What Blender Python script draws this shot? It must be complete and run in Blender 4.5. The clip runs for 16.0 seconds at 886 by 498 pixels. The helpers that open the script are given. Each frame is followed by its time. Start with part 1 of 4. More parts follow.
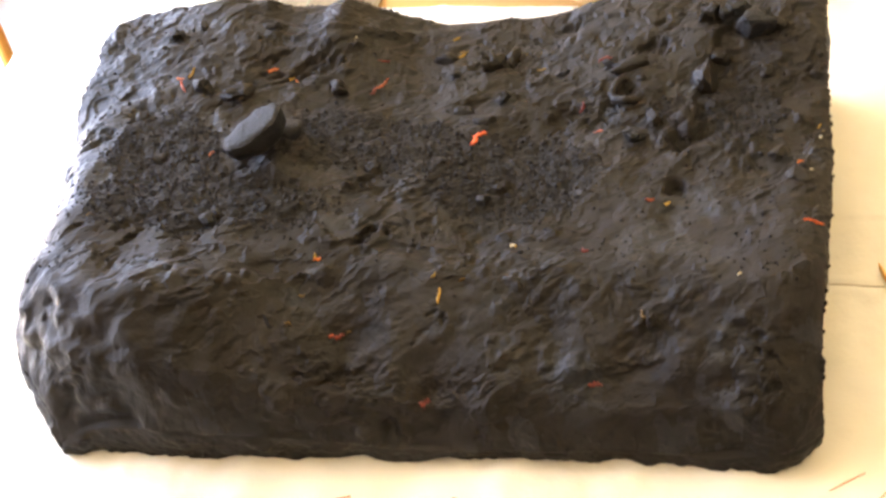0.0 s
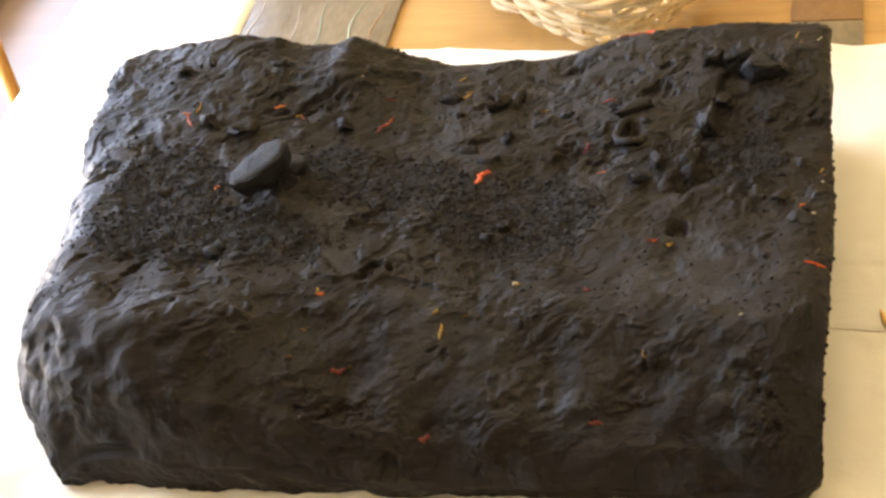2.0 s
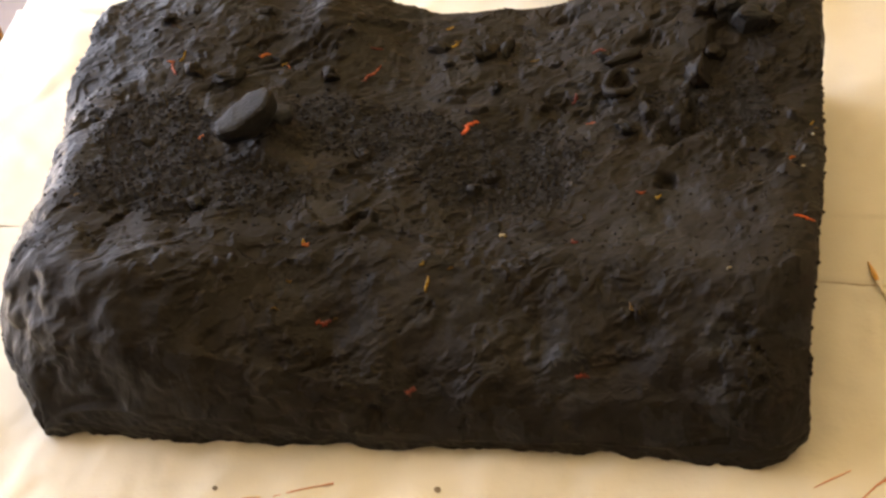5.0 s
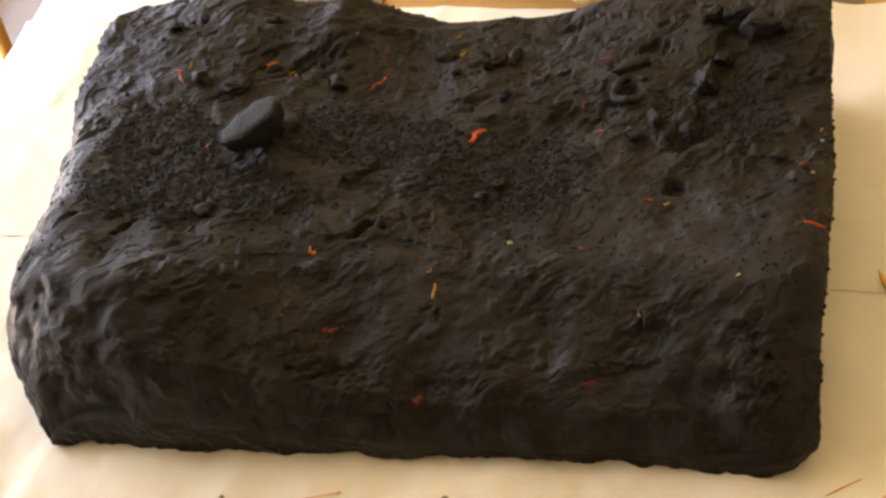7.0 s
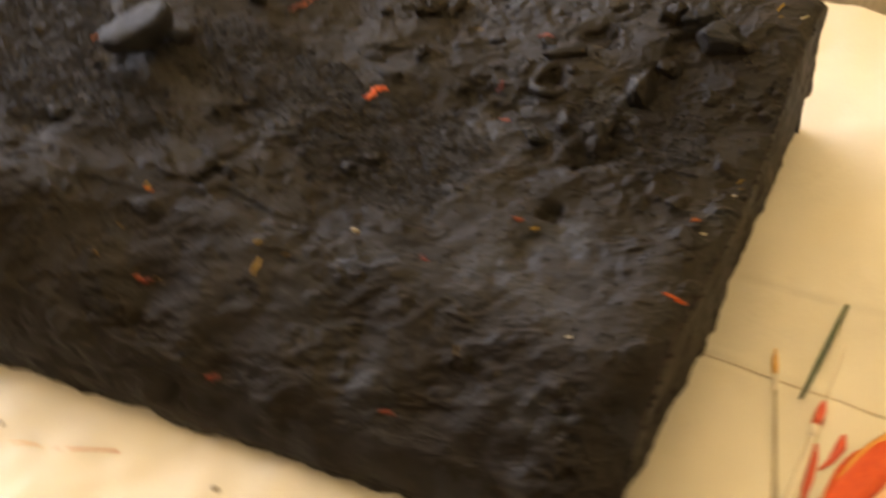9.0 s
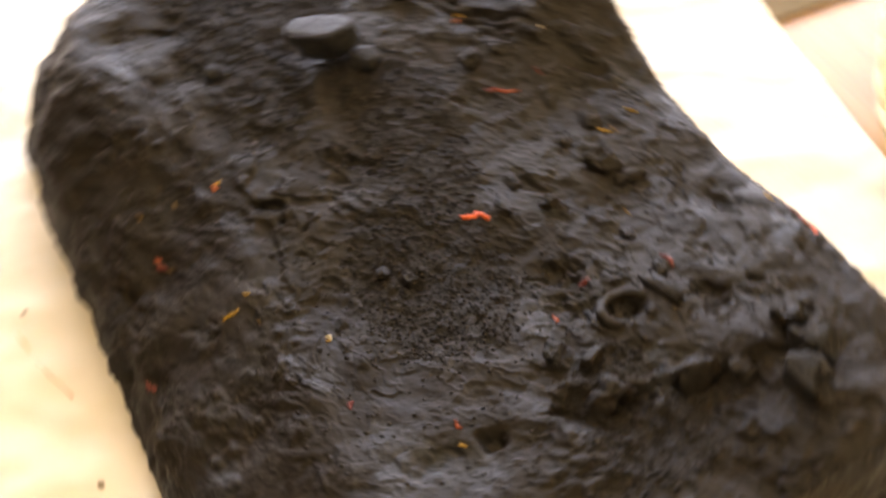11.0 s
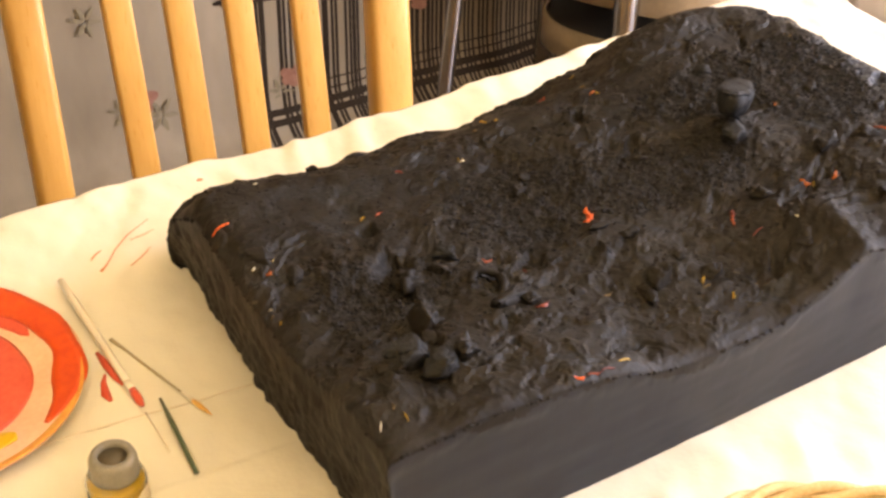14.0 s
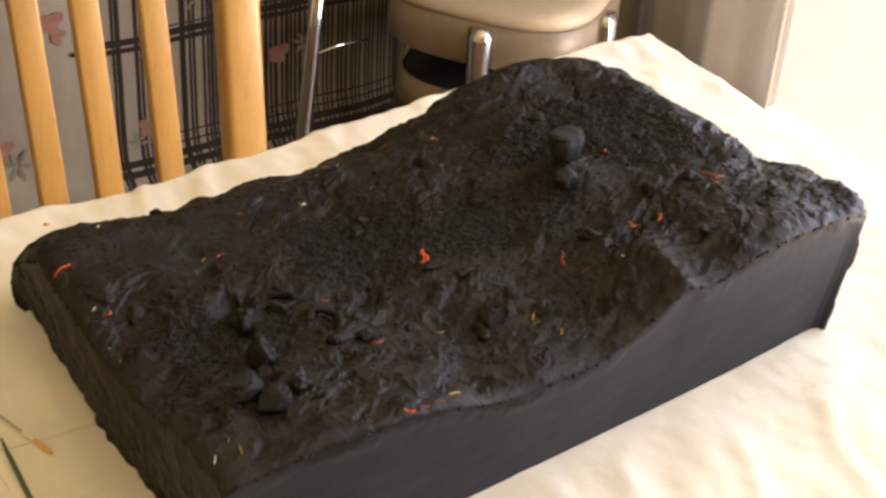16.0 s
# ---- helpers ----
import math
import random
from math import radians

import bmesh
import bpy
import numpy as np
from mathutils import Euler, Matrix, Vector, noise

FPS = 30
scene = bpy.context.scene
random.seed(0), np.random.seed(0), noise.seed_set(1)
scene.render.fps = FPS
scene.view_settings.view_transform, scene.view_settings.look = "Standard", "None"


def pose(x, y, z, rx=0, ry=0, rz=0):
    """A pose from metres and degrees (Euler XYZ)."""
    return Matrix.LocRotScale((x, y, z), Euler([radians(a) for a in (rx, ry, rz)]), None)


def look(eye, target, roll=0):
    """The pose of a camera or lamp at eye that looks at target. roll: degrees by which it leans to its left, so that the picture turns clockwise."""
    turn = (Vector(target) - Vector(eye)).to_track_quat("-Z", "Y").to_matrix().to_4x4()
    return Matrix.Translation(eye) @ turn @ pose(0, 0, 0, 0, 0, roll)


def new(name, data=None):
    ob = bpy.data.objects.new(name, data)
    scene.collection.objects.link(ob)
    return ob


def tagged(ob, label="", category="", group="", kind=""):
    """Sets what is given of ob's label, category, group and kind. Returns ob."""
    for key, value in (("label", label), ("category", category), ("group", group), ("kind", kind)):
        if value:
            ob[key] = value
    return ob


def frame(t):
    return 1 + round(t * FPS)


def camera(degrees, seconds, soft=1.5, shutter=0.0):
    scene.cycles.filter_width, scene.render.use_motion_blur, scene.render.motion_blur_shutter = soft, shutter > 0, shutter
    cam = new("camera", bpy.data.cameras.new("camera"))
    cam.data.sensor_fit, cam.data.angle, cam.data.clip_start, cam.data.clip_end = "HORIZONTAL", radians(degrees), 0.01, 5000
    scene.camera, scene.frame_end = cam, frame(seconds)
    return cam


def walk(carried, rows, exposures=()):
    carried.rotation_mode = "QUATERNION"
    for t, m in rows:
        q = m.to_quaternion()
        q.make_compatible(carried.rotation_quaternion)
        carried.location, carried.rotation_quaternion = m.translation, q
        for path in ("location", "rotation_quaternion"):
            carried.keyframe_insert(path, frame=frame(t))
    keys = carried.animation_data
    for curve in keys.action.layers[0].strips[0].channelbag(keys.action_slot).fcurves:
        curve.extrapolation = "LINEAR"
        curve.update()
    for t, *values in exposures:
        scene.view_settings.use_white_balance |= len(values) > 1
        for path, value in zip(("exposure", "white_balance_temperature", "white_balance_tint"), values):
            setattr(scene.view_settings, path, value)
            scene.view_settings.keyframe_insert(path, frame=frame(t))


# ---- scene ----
cam = camera(30.9, 16.0, soft=2.7, shutter=1.0)
PATH = [
    (0, (0.639, -0.769, 0.971), (0.148, 0.631, -0.37), -13.6),
    (0.5, (0.644, -0.772, 0.972), (0.147, 0.645, -0.349), -12.7),
    (1, (0.637, -0.776, 0.975), (0.129, 0.65, -0.332), -12.8),
    (1.5, (0.638, -0.777, 0.969), (0.139, 0.658, -0.331), -12.5),
    (2, (0.638, -0.781, 0.966), (0.147, 0.663, -0.328), -12.2),
    (2.5, (0.628, -0.779, 0.958), (0.154, 0.667, -0.34), -11.4),
    (3, (0.629, -0.774, 0.95), (0.158, 0.652, -0.37), -11.1),
    (3.5, (0.636, -0.758, 0.961), (0.189, 0.624, -0.413), -11.3),
    (4, (0.633, -0.765, 0.961), (0.186, 0.604, -0.427), -11.6),
    (4.5, (0.631, -0.769, 0.959), (0.175, 0.627, -0.399), -11.3),
    (5, (0.636, -0.771, 0.961), (0.161, 0.631, -0.383), -11.9),
    (7.3, (0.639, -0.772, 0.95), (0.149, 0.644, -0.375), -12.2),
    (7.5, (0.641, -0.762, 0.96), (0.155, 0.643, -0.378), -12.3),
    (8, (0.669, -0.728, 0.959), (0.166, 0.668, -0.382), -12.6),
    (8.5, (0.732, -0.632, 0.943), (0.134, 0.708, -0.416), -12.2),
    (9, (0.835, -0.498, 0.927), (0.132, 0.654, -0.55), -7.9),
    (9.5, (0.89, -0.408, 0.934), (0.125, 0.638, -0.589), -9.1),
    (9.7, (0.87, -0.386, 0.939), (0.138, 0.649, -0.608), -9.6),
    (11.9, (1.149, 0.426, 0.857), (-0.153, 0.017, -0.606), -3.1),
    (12, (1.152, 0.476, 0.845), (-0.119, -0.013, -0.619), -3.3),
    (12.5, (1.083, 0.657, 0.851), (-0.058, -0.135, -0.588), -3.0),
    (13, (1.072, 0.935, 0.87), (0.097, -0.205, -0.453), -0.3),
    (13.5, (1.028, 1.075, 0.891), (0.143, -0.217, -0.353), 1.4),
    (14, (0.979, 1.142, 0.906), (0.185, -0.236, -0.306), 1.1),
    (14.5, (0.986, 1.16, 0.916), (0.102, -0.188, -0.268), 2.5),
    (15, (0.982, 1.177, 0.918), (0.077, -0.195, -0.221), 2.4),
    (15.5, (0.977, 1.189, 0.914), (0.051, -0.159, -0.238), 3.7),
    (16, (0.974, 1.193, 0.919), (0.026, -0.142, -0.229), 4.1),
]
walk(cam, [(t, look(eye, target, roll)) for t, eye, target, roll in PATH],
     [(0, 0.66, 7800, 26.5), (0.5, 0.45, 7950, 25.5), (1.5, 0.22, 8000, 23), (2.5, 0.0, 8300, 23), (3.5, -0.36, 9120, 27), (5, -0.54, 9500, 27.5), (7.5, -0.54, 9500, 27.5), (8.5, -0.46, 9890, 27.5), (9, -0.26, 10300, 27), (9.7, -0.12, 9950, 26.5),
      (12, 0.20, 9250, 31), (13.5, 0.16, 9900, 30), (14, 0.10, 9650, 30), (14.5, -0.10, 9310, 27.5), (15.5, -0.44, 8780, 27), (16, -0.56, 8640, 27)])

# ---------- light and sky ----------
world = bpy.data.worlds.new("sky_world")
world.use_nodes = True
scene.world = world
wn = world.node_tree.nodes
sky = wn.new("ShaderNodeTexSky")
sky.sky_type = "NISHITA"
sky.sun_disc = False
sky.sun_elevation, sky.sun_rotation = radians(64), radians(-85)
wn["Background"].inputs["Strength"].default_value = 0.12
world.node_tree.links.new(sky.outputs["Color"], wn["Background"].inputs["Color"])

sun_data = bpy.data.lights.new("sun", "SUN")
sun_data.energy, sun_data.angle, sun_data.color = 4.0, radians(0.5), (1.0, 0.95, 0.86)
sun = new("sun", sun_data)
sun.matrix_world = look((-1.0, 0.15, 2.14), (0, 0, 0))

door_light = bpy.data.lights.new("door_daylight", "AREA")
door_light.shape, door_light.size, door_light.size_y = "RECTANGLE", 2.3, 2.05
door_light.energy, door_light.color = 192.0, (0.40, 0.625, 1.0)
daylight = new("door_daylight", door_light)
daylight.matrix_world = look((-1.13, 1.12, 0.34), (1.0, 1.12, 0.34))

# added fill lamp low in the door, standing for sun off the balcony floor
fill_light = bpy.data.lights.new("door_fill", "AREA")
fill_light.shape, fill_light.size, fill_light.size_y = "RECTANGLE", 2.3, 0.5
fill_light.energy, fill_light.color = 98.0, (1.0, 0.88, 0.57)
fill_lamp = new("door_fill", fill_light)
fill_lamp.matrix_world = look((-1.12, 1.12, -0.40), (0.0, 1.12, 0.90))


# ---------- numeric noise ----------
def hash01(ix, iy, iz, seed):
    h = (ix.astype(np.int64) * 374761393 + iy.astype(np.int64) * 668265263 + iz.astype(np.int64) * 2147483647 + seed * 974634777) & 0xFFFFFFFF
    h = ((h ^ (h >> 13)) * 1274126177) & 0xFFFFFFFF
    h = ((h ^ (h >> 16)) * 2246822519) & 0xFFFFFFFF
    return ((h ^ (h >> 15)) & 0xFFFFFF) / float(0xFFFFFF)


def vnoise(x, y, z, seed=0):
    ix, iy, iz = np.floor(x), np.floor(y), np.floor(z)
    fx, fy, fz = x - ix, y - iy, z - iz
    fx, fy, fz = (f * f * f * (f * (f * 6 - 15) + 10) for f in (fx, fy, fz))
    total = 0
    for dx in (0, 1):
        for dy in (0, 1):
            for dz in (0, 1):
                w = (fx if dx else 1 - fx) * (fy if dy else 1 - fy) * (fz if dz else 1 - fz)
                total = total + w * hash01(ix + dx, iy + dy, iz + dz, seed)
    return total * 2 - 1


def fbm(x, y, z, octaves=4, seed=0, gain=0.5):
    total, amp, norm = 0, 1.0, 0
    for k in range(octaves):
        total = total + amp * vnoise(x * 2 ** k + 17.3 * k, y * 2 ** k - 9.1 * k, z * 2 ** k + 3.7 * k, seed + k)
        norm += amp
        amp *= gain
    return total / norm


def cells(x, y, seed=0):
    """Distance to the nearest and second nearest cell centre, and the cell's own number."""
    ix, iy = np.floor(x), np.floor(y)
    f1, f2, own = np.full(x.shape, 9.0), np.full(x.shape, 9.0), np.zeros(x.shape)
    nought = np.zeros(x.shape)
    for dx in (-1, 0, 1):
        for dy in (-1, 0, 1):
            cx, cy = ix + dx, iy + dy
            px = cx + hash01(cx, cy, nought, seed)
            py = cy + hash01(cx, cy, nought, seed + 5)
            d = np.hypot(px - x, py - y)
            nearer = d < f1
            f2 = np.where(nearer, f1, np.minimum(f2, d))
            own = np.where(nearer, hash01(cx, cy, nought, seed + 9), own)
            f1 = np.where(nearer, d, f1)
    return f1, f2, own


def sstep(a, b, x):
    t = np.clip((x - a) / (b - a), 0, 1)
    return t * t * (3 - 2 * t)


# ---------- materials ----------
def nodes_of(name):
    m = bpy.data.materials.new(name)
    m.use_nodes = True
    return m, m.node_tree, m.node_tree.nodes["Principled BSDF"]


def node(tree, kind, **values):
    n = tree.nodes.new(kind)
    for key, value in values.items():
        n.inputs[key].default_value = value
    return n


def ramp(tree, source, stops):
    r = tree.nodes.new("ShaderNodeValToRGB")
    while len(r.color_ramp.elements) < len(stops):
        r.color_ramp.elements.new(0.5)
    for e, (p, c) in zip(r.color_ramp.elements, stops):
        e.position, e.color = p, (*c, 1)
    tree.links.new(source, r.inputs["Fac"])
    return r.outputs["Color"]


def coords(tree, scale=(1, 1, 1), turn=(0, 0, 0)):
    c = tree.nodes.new("ShaderNodeTexCoord")
    m = tree.nodes.new("ShaderNodeMapping")
    m.inputs["Scale"].default_value = scale
    m.inputs["Rotation"].default_value = [radians(a) for a in turn]
    tree.links.new(c.outputs["Object"], m.inputs["Vector"])
    return m.outputs["Vector"]


def noise_tex(tree, vec, scale, detail=4.0, rough=0.55, warp=0.0):
    n = node(tree, "ShaderNodeTexNoise", Scale=scale, Detail=detail, Roughness=rough, Distortion=warp)
    tree.links.new(vec, n.inputs["Vector"])
    return n.outputs["Fac"]


def mixed(tree, fac, a, b, how="MIX"):
    m = tree.nodes.new("ShaderNodeMix")
    m.data_type, m.blend_type = "RGBA", how
    for slot, v in ((0, fac), (6, a), (7, b)):
        if isinstance(v, (int, float)):
            m.inputs[slot].default_value = v
        elif isinstance(v, tuple):
            m.inputs[slot].default_value = (*v, 1)
        else:
            tree.links.new(v, m.inputs[slot])
    return m.outputs[2]


def maths(tree, how, a, b=0.0, c=0.0):
    m = tree.nodes.new("ShaderNodeMath")
    m.operation = how
    for slot, v in enumerate((a, b, c)):
        if isinstance(v, (int, float)):
            m.inputs[slot].default_value = v
        else:
            tree.links.new(v, m.inputs[slot])
    return m.outputs[0]


def bump(tree, shader, height, strength, distance):
    b = node(tree, "ShaderNodeBump", Strength=strength, Distance=distance)
    tree.links.new(height, b.inputs["Height"])
    tree.links.new(b.outputs["Normal"], shader.inputs["Normal"])


def surface(name, dark, light, scale, rough=(0.5, 0.7), grain=0.0, depth=0.001, metal=0.0, stretch=(1, 1, 1), spec=0.5, coat=0.0, fine=8.0):
    """A mottled surface: two tones over two scales of noise, roughness that varies, fine relief."""
    m, tree, s = nodes_of(name)
    vec = coords(tree, stretch)
    broad, small = noise_tex(tree, vec, scale, 5.0), noise_tex(tree, vec, scale * fine, 4.0)
    blend = maths(tree, "MULTIPLY_ADD", small, 0.45, maths(tree, "MULTIPLY", broad, 0.55))
    tree.links.new(ramp(tree, blend, [(0.32, dark), (0.68, light)]), s.inputs["Base Color"])
    tree.links.new(maths(tree, "MULTIPLY_ADD", broad, rough[1] - rough[0], rough[0]), s.inputs["Roughness"])
    s.inputs["Metallic"].default_value, s.inputs["Specular IOR Level"].default_value = metal, spec
    s.inputs["Coat Weight"].default_value = coat
    if grain:
        bump(tree, s, small, grain, depth)
    return m


def crust_material():
    m, tree, s = nodes_of("painted_crust")
    vec = coords(tree)
    broad = noise_tex(tree, vec, 11.0, 5.0, 0.6, 0.6)
    mid = noise_tex(tree, vec, 55.0, 5.0, 0.6, 0.5)
    fine = noise_tex(tree, vec, 380.0, 3.0, 0.6)
    tone = maths(tree, "MULTIPLY_ADD", mid, 0.40, maths(tree, "MULTIPLY", broad, 0.60))
    col = ramp(tree, tone, [(0.40, (0.0060, 0.0039, 0.0023)), (0.5, (0.0104, 0.0079, 0.0060)), (0.60, (0.0176, 0.0156, 0.0142))])
    tree.links.new(col, s.inputs["Base Color"])
    patch = noise_tex(tree, vec, 24.0, 4.0, 0.6, 0.8)
    tree.links.new(maths(tree, "MULTIPLY_ADD", maths(tree, "MULTIPLY", mid, patch), 0.75, 0.44), s.inputs["Roughness"])
    s.inputs["Specular IOR Level"].default_value = 0.24
    bump(tree, s, maths(tree, "ADD", maths(tree, "MULTIPLY", mid, 0.65), maths(tree, "MULTIPLY", fine, 0.35)), 0.42, 0.0012)
    return m


M_CRUST = crust_material()
M_RUBBLE = surface("painted_grit", (0.0052, 0.0034, 0.0021), (0.0150, 0.0128, 0.0112), 60.0, (0.60, 0.82), 0.9, 0.0014, spec=0.24)
M_SLATE = surface("blue_black_crust", (0.0092, 0.0088, 0.0092), (0.0172, 0.0186, 0.0226), 30.0, (0.42, 0.62), 0.6, 0.0012, spec=0.26)
M_CUT = surface("painted_cut_foam", (0.0060, 0.0082, 0.0145), (0.0110, 0.0142, 0.0238), 9.0, (0.40, 0.60), 0.05, 0.0004, stretch=(1, 1, 0.35), spec=0.30, fine=6.0)
M_STONE = surface("painted_stone", (0.0075, 0.0068, 0.0062), (0.024, 0.0255, 0.0285), 45.0, (0.5, 0.75), 0.8, 0.0014, spec=0.18)


def wood(name, dark, light, along="z", scale=26.0, rough=(0.35, 0.5)):
    m, tree, s = nodes_of(name)
    stretch = {"x": (0.06, 1, 1), "y": (1, 0.06, 1), "z": (1, 1, 0.06)}[along]
    vec = coords(tree, stretch)
    rings = noise_tex(tree, vec, scale, 6.0, 0.6, 1.2)
    pores = noise_tex(tree, vec, scale * 14, 3.0, 0.6)
    blend = maths(tree, "MULTIPLY_ADD", pores, 0.3, maths(tree, "MULTIPLY", rings, 0.7))
    tree.links.new(ramp(tree, blend, [(0.3, dark), (0.7, light)]), s.inputs["Base Color"])
    tree.links.new(maths(tree, "MULTIPLY_ADD", pores, rough[1] - rough[0], rough[0]), s.inputs["Roughness"])
    bump(tree, s, pores, 0.12, 0.0005)
    return m


M_BEECH = wood("varnished_beech", (0.35, 0.180, 0.048), (0.45, 0.258, 0.082), "z", 26.0, (0.22, 0.38))
M_TABLE = wood("golden_table_wood", (0.32, 0.17, 0.048), (0.52, 0.315, 0.12), "x", 18.0, (0.22, 0.4))
M_FLOOR = wood("dark_brown_floor_wood", (0.055, 0.034, 0.020), (0.10, 0.062, 0.036), "x", 9.0, (0.3, 0.5))
M_WALL = surface("warm_cream_wall_paint", (0.46, 0.33, 0.150), (0.53, 0.39, 0.190), 3.0, (0.8, 0.9), 0.1)
# unseen south wall toned dark to cut bounced light on the slab front
M_WALLBROWN = surface("unseen_dark_wall", (0.13, 0.085, 0.045), (0.19, 0.125, 0.07), 3.0, (0.8, 0.9), 0.1)
M_CEILFILL = surface("ceiling_and_fill_wall_paint", (0.80, 0.68, 0.42), (0.84, 0.73, 0.48), 3.0, (0.85, 0.95))
M_FRAME = surface("white_door_paint", (0.74, 0.73, 0.71), (0.80, 0.79, 0.77), 6.0, (0.35, 0.5))
M_CHROME = surface("worn_chrome", (0.40, 0.40, 0.41), (0.52, 0.52, 0.53), 30.0, (0.08, 0.2), metal=1.0)
M_CREAM = surface("cream_vinyl", (0.34, 0.28, 0.205), (0.40, 0.335, 0.25), 20.0, (0.4, 0.55), 0.2, 0.0006)
M_TAN = surface("tan_seat_band", (0.155, 0.120, 0.082), (0.205, 0.165, 0.118), 14.0, (0.3, 0.45), 0.1, 0.0005)
M_BLACKSEAT = surface("black_vinyl", (0.006, 0.005, 0.004), (0.012, 0.010, 0.009), 25.0, (0.5, 0.7), 0.2, 0.0005)
M_SEATCLOTH = surface("grey_brown_woven_seat", (0.22, 0.18, 0.14), (0.34, 0.29, 0.235), 30.0, (0.8, 0.95), 0.5, 0.001, stretch=(0.15, 1, 1))
M_CURTAIN = surface("pale_grey_curtain_cloth", (0.50, 0.48, 0.46), (0.60, 0.58, 0.56), 40.0, (0.85, 0.95), 0.2, 0.0006, stretch=(1, 1, 0.2))
tree = M_CURTAIN.node_tree
shader = tree.nodes["Principled BSDF"]
thin = tree.nodes.new("ShaderNodeBsdfTranslucent")
thin.inputs["Color"].default_value = (0.72, 0.71, 0.70, 1)
blend = tree.nodes.new("ShaderNodeMixShader")
blend.inputs[0].default_value = 0.6
tree.links.new(shader.outputs[0], blend.inputs[1])
tree.links.new(thin.outputs[0], blend.inputs[2])
tree.links.new(blend.outputs[0], tree.nodes["Material Output"].inputs["Surface"])
M_WICKER = surface("split_willow", (0.50, 0.33, 0.14), (0.74, 0.56, 0.32), 50.0, (0.45, 0.65), 0.3, 0.0006)
M_MAT = surface("glazed_brown_mat", (0.105, 0.083, 0.052), (0.21, 0.175, 0.12), 22.0, (0.2, 0.4), 0.2, 0.0005, stretch=(1, 0.3, 1))
M_MATPALE = surface("pale_mat_stripe", (0.25, 0.22, 0.165), (0.34, 0.305, 0.24), 30.0, (0.3, 0.5))
M_MATGREEN = surface("green_mat_stripe", (0.10, 0.14, 0.09), (0.18, 0.22, 0.14), 30.0, (0.3, 0.5))
M_MATBROWN = surface("brown_mat", (0.18, 0.088, 0.032), (0.27, 0.145, 0.055), 30.0, (0.3, 0.5))
M_WHITEPLASTIC = surface("ivory_plastic", (0.74, 0.69, 0.60), (0.80, 0.76, 0.67), 40.0, (0.25, 0.4))
M_PINKPLASTIC = surface("pink_washed_plastic", (0.78, 0.43, 0.28), (0.82, 0.58, 0.42), 28.0, (0.25, 0.4))
M_RED = surface("red_orange_paint", (0.62, 0.045, 0.012), (0.80, 0.11, 0.025), 120.0, (0.25, 0.5), 0.4, 0.0005)
M_DULLRED = surface("dull_red_paint", (0.085, 0.009, 0.006), (0.19, 0.022, 0.012), 160.0, (0.4, 0.6), 0.4, 0.0005)
M_ORANGE = surface("orange_paint", (0.40, 0.075, 0.012), (0.62, 0.16, 0.025), 120.0, (0.25, 0.5), 0.4, 0.0005)
M_YELLOW = surface("ochre_yellow_paint", (0.26, 0.14, 0.012), (0.46, 0.28, 0.03), 140.0, (0.25, 0.5), 0.4, 0.0005)
M_WHITESPECK = surface("pale_chip", (0.55, 0.50, 0.38), (0.75, 0.70, 0.55), 150.0, (0.3, 0.5))
M_STAINRED = surface("dried_red_stain", (0.64, 0.20, 0.10), (0.77, 0.42, 0.26), 180.0, (0.7, 0.9))
M_STAINORANGE = surface("dried_orange_stain", (0.72, 0.38, 0.12), (0.80, 0.55, 0.28), 180.0, (0.7, 0.9))
M_STAINDARK = surface("dried_dark_stain", (0.16, 0.13, 0.09), (0.34, 0.29, 0.22), 180.0, (0.7, 0.9))
M_GREEN = surface("dark_green_lacquer", (0.045, 0.075, 0.045), (0.075, 0.12, 0.07), 70.0, (0.25, 0.4))
M_TWIG = surface("thin_grey_brown_handle", (0.30, 0.25, 0.16), (0.42, 0.36, 0.25), 90.0, (0.3, 0.5))
M_STEEL = surface("dull_grey_plastic", (0.17, 0.155, 0.125), (0.25, 0.235, 0.195), 60.0, (0.28, 0.45))
M_PALEORANGE = surface("pale_orange_bristle", (0.72, 0.36, 0.09), (0.80, 0.50, 0.18), 120.0, (0.4, 0.6))
M_YELLOWPAINT = surface("thick_yellow_paint", (0.70, 0.40, 0.02), (0.80, 0.50, 0.04), 60.0, (0.25, 0.4))
M_LABELGREY = surface("pale_paper_label", (0.58, 0.50, 0.40), (0.68, 0.61, 0.50), 50.0, (0.5, 0.7))
M_DARK = surface("neck_shade_tone", (0.06, 0.048, 0.030), (0.12, 0.095, 0.062), 60.0, (0.4, 0.6))
M_ROSE = surface("faded_rose_print", (0.16, 0.072, 0.056), (0.26, 0.145, 0.115), 60.0, (0.9, 0.95), spec=0.08)
M_LEAF = surface("faded_leaf_print", (0.12, 0.105, 0.075), (0.19, 0.17, 0.125), 60.0, (0.9, 0.95), spec=0.08)
M_INK = surface("black_print", (0.010, 0.008, 0.007), (0.025, 0.018, 0.014), 60.0, (0.9, 0.95), spec=0.08)


def glass_material():
    m, tree, s = nodes_of("clear_glass")
    s.inputs["Base Color"].default_value = (0.95, 0.97, 0.97, 1)
    s.inputs["Roughness"].default_value = 0.03
    s.inputs["Transmission Weight"].default_value = 1.0
    s.inputs["IOR"].default_value = 1.45
    return m


M_GLASS = glass_material()


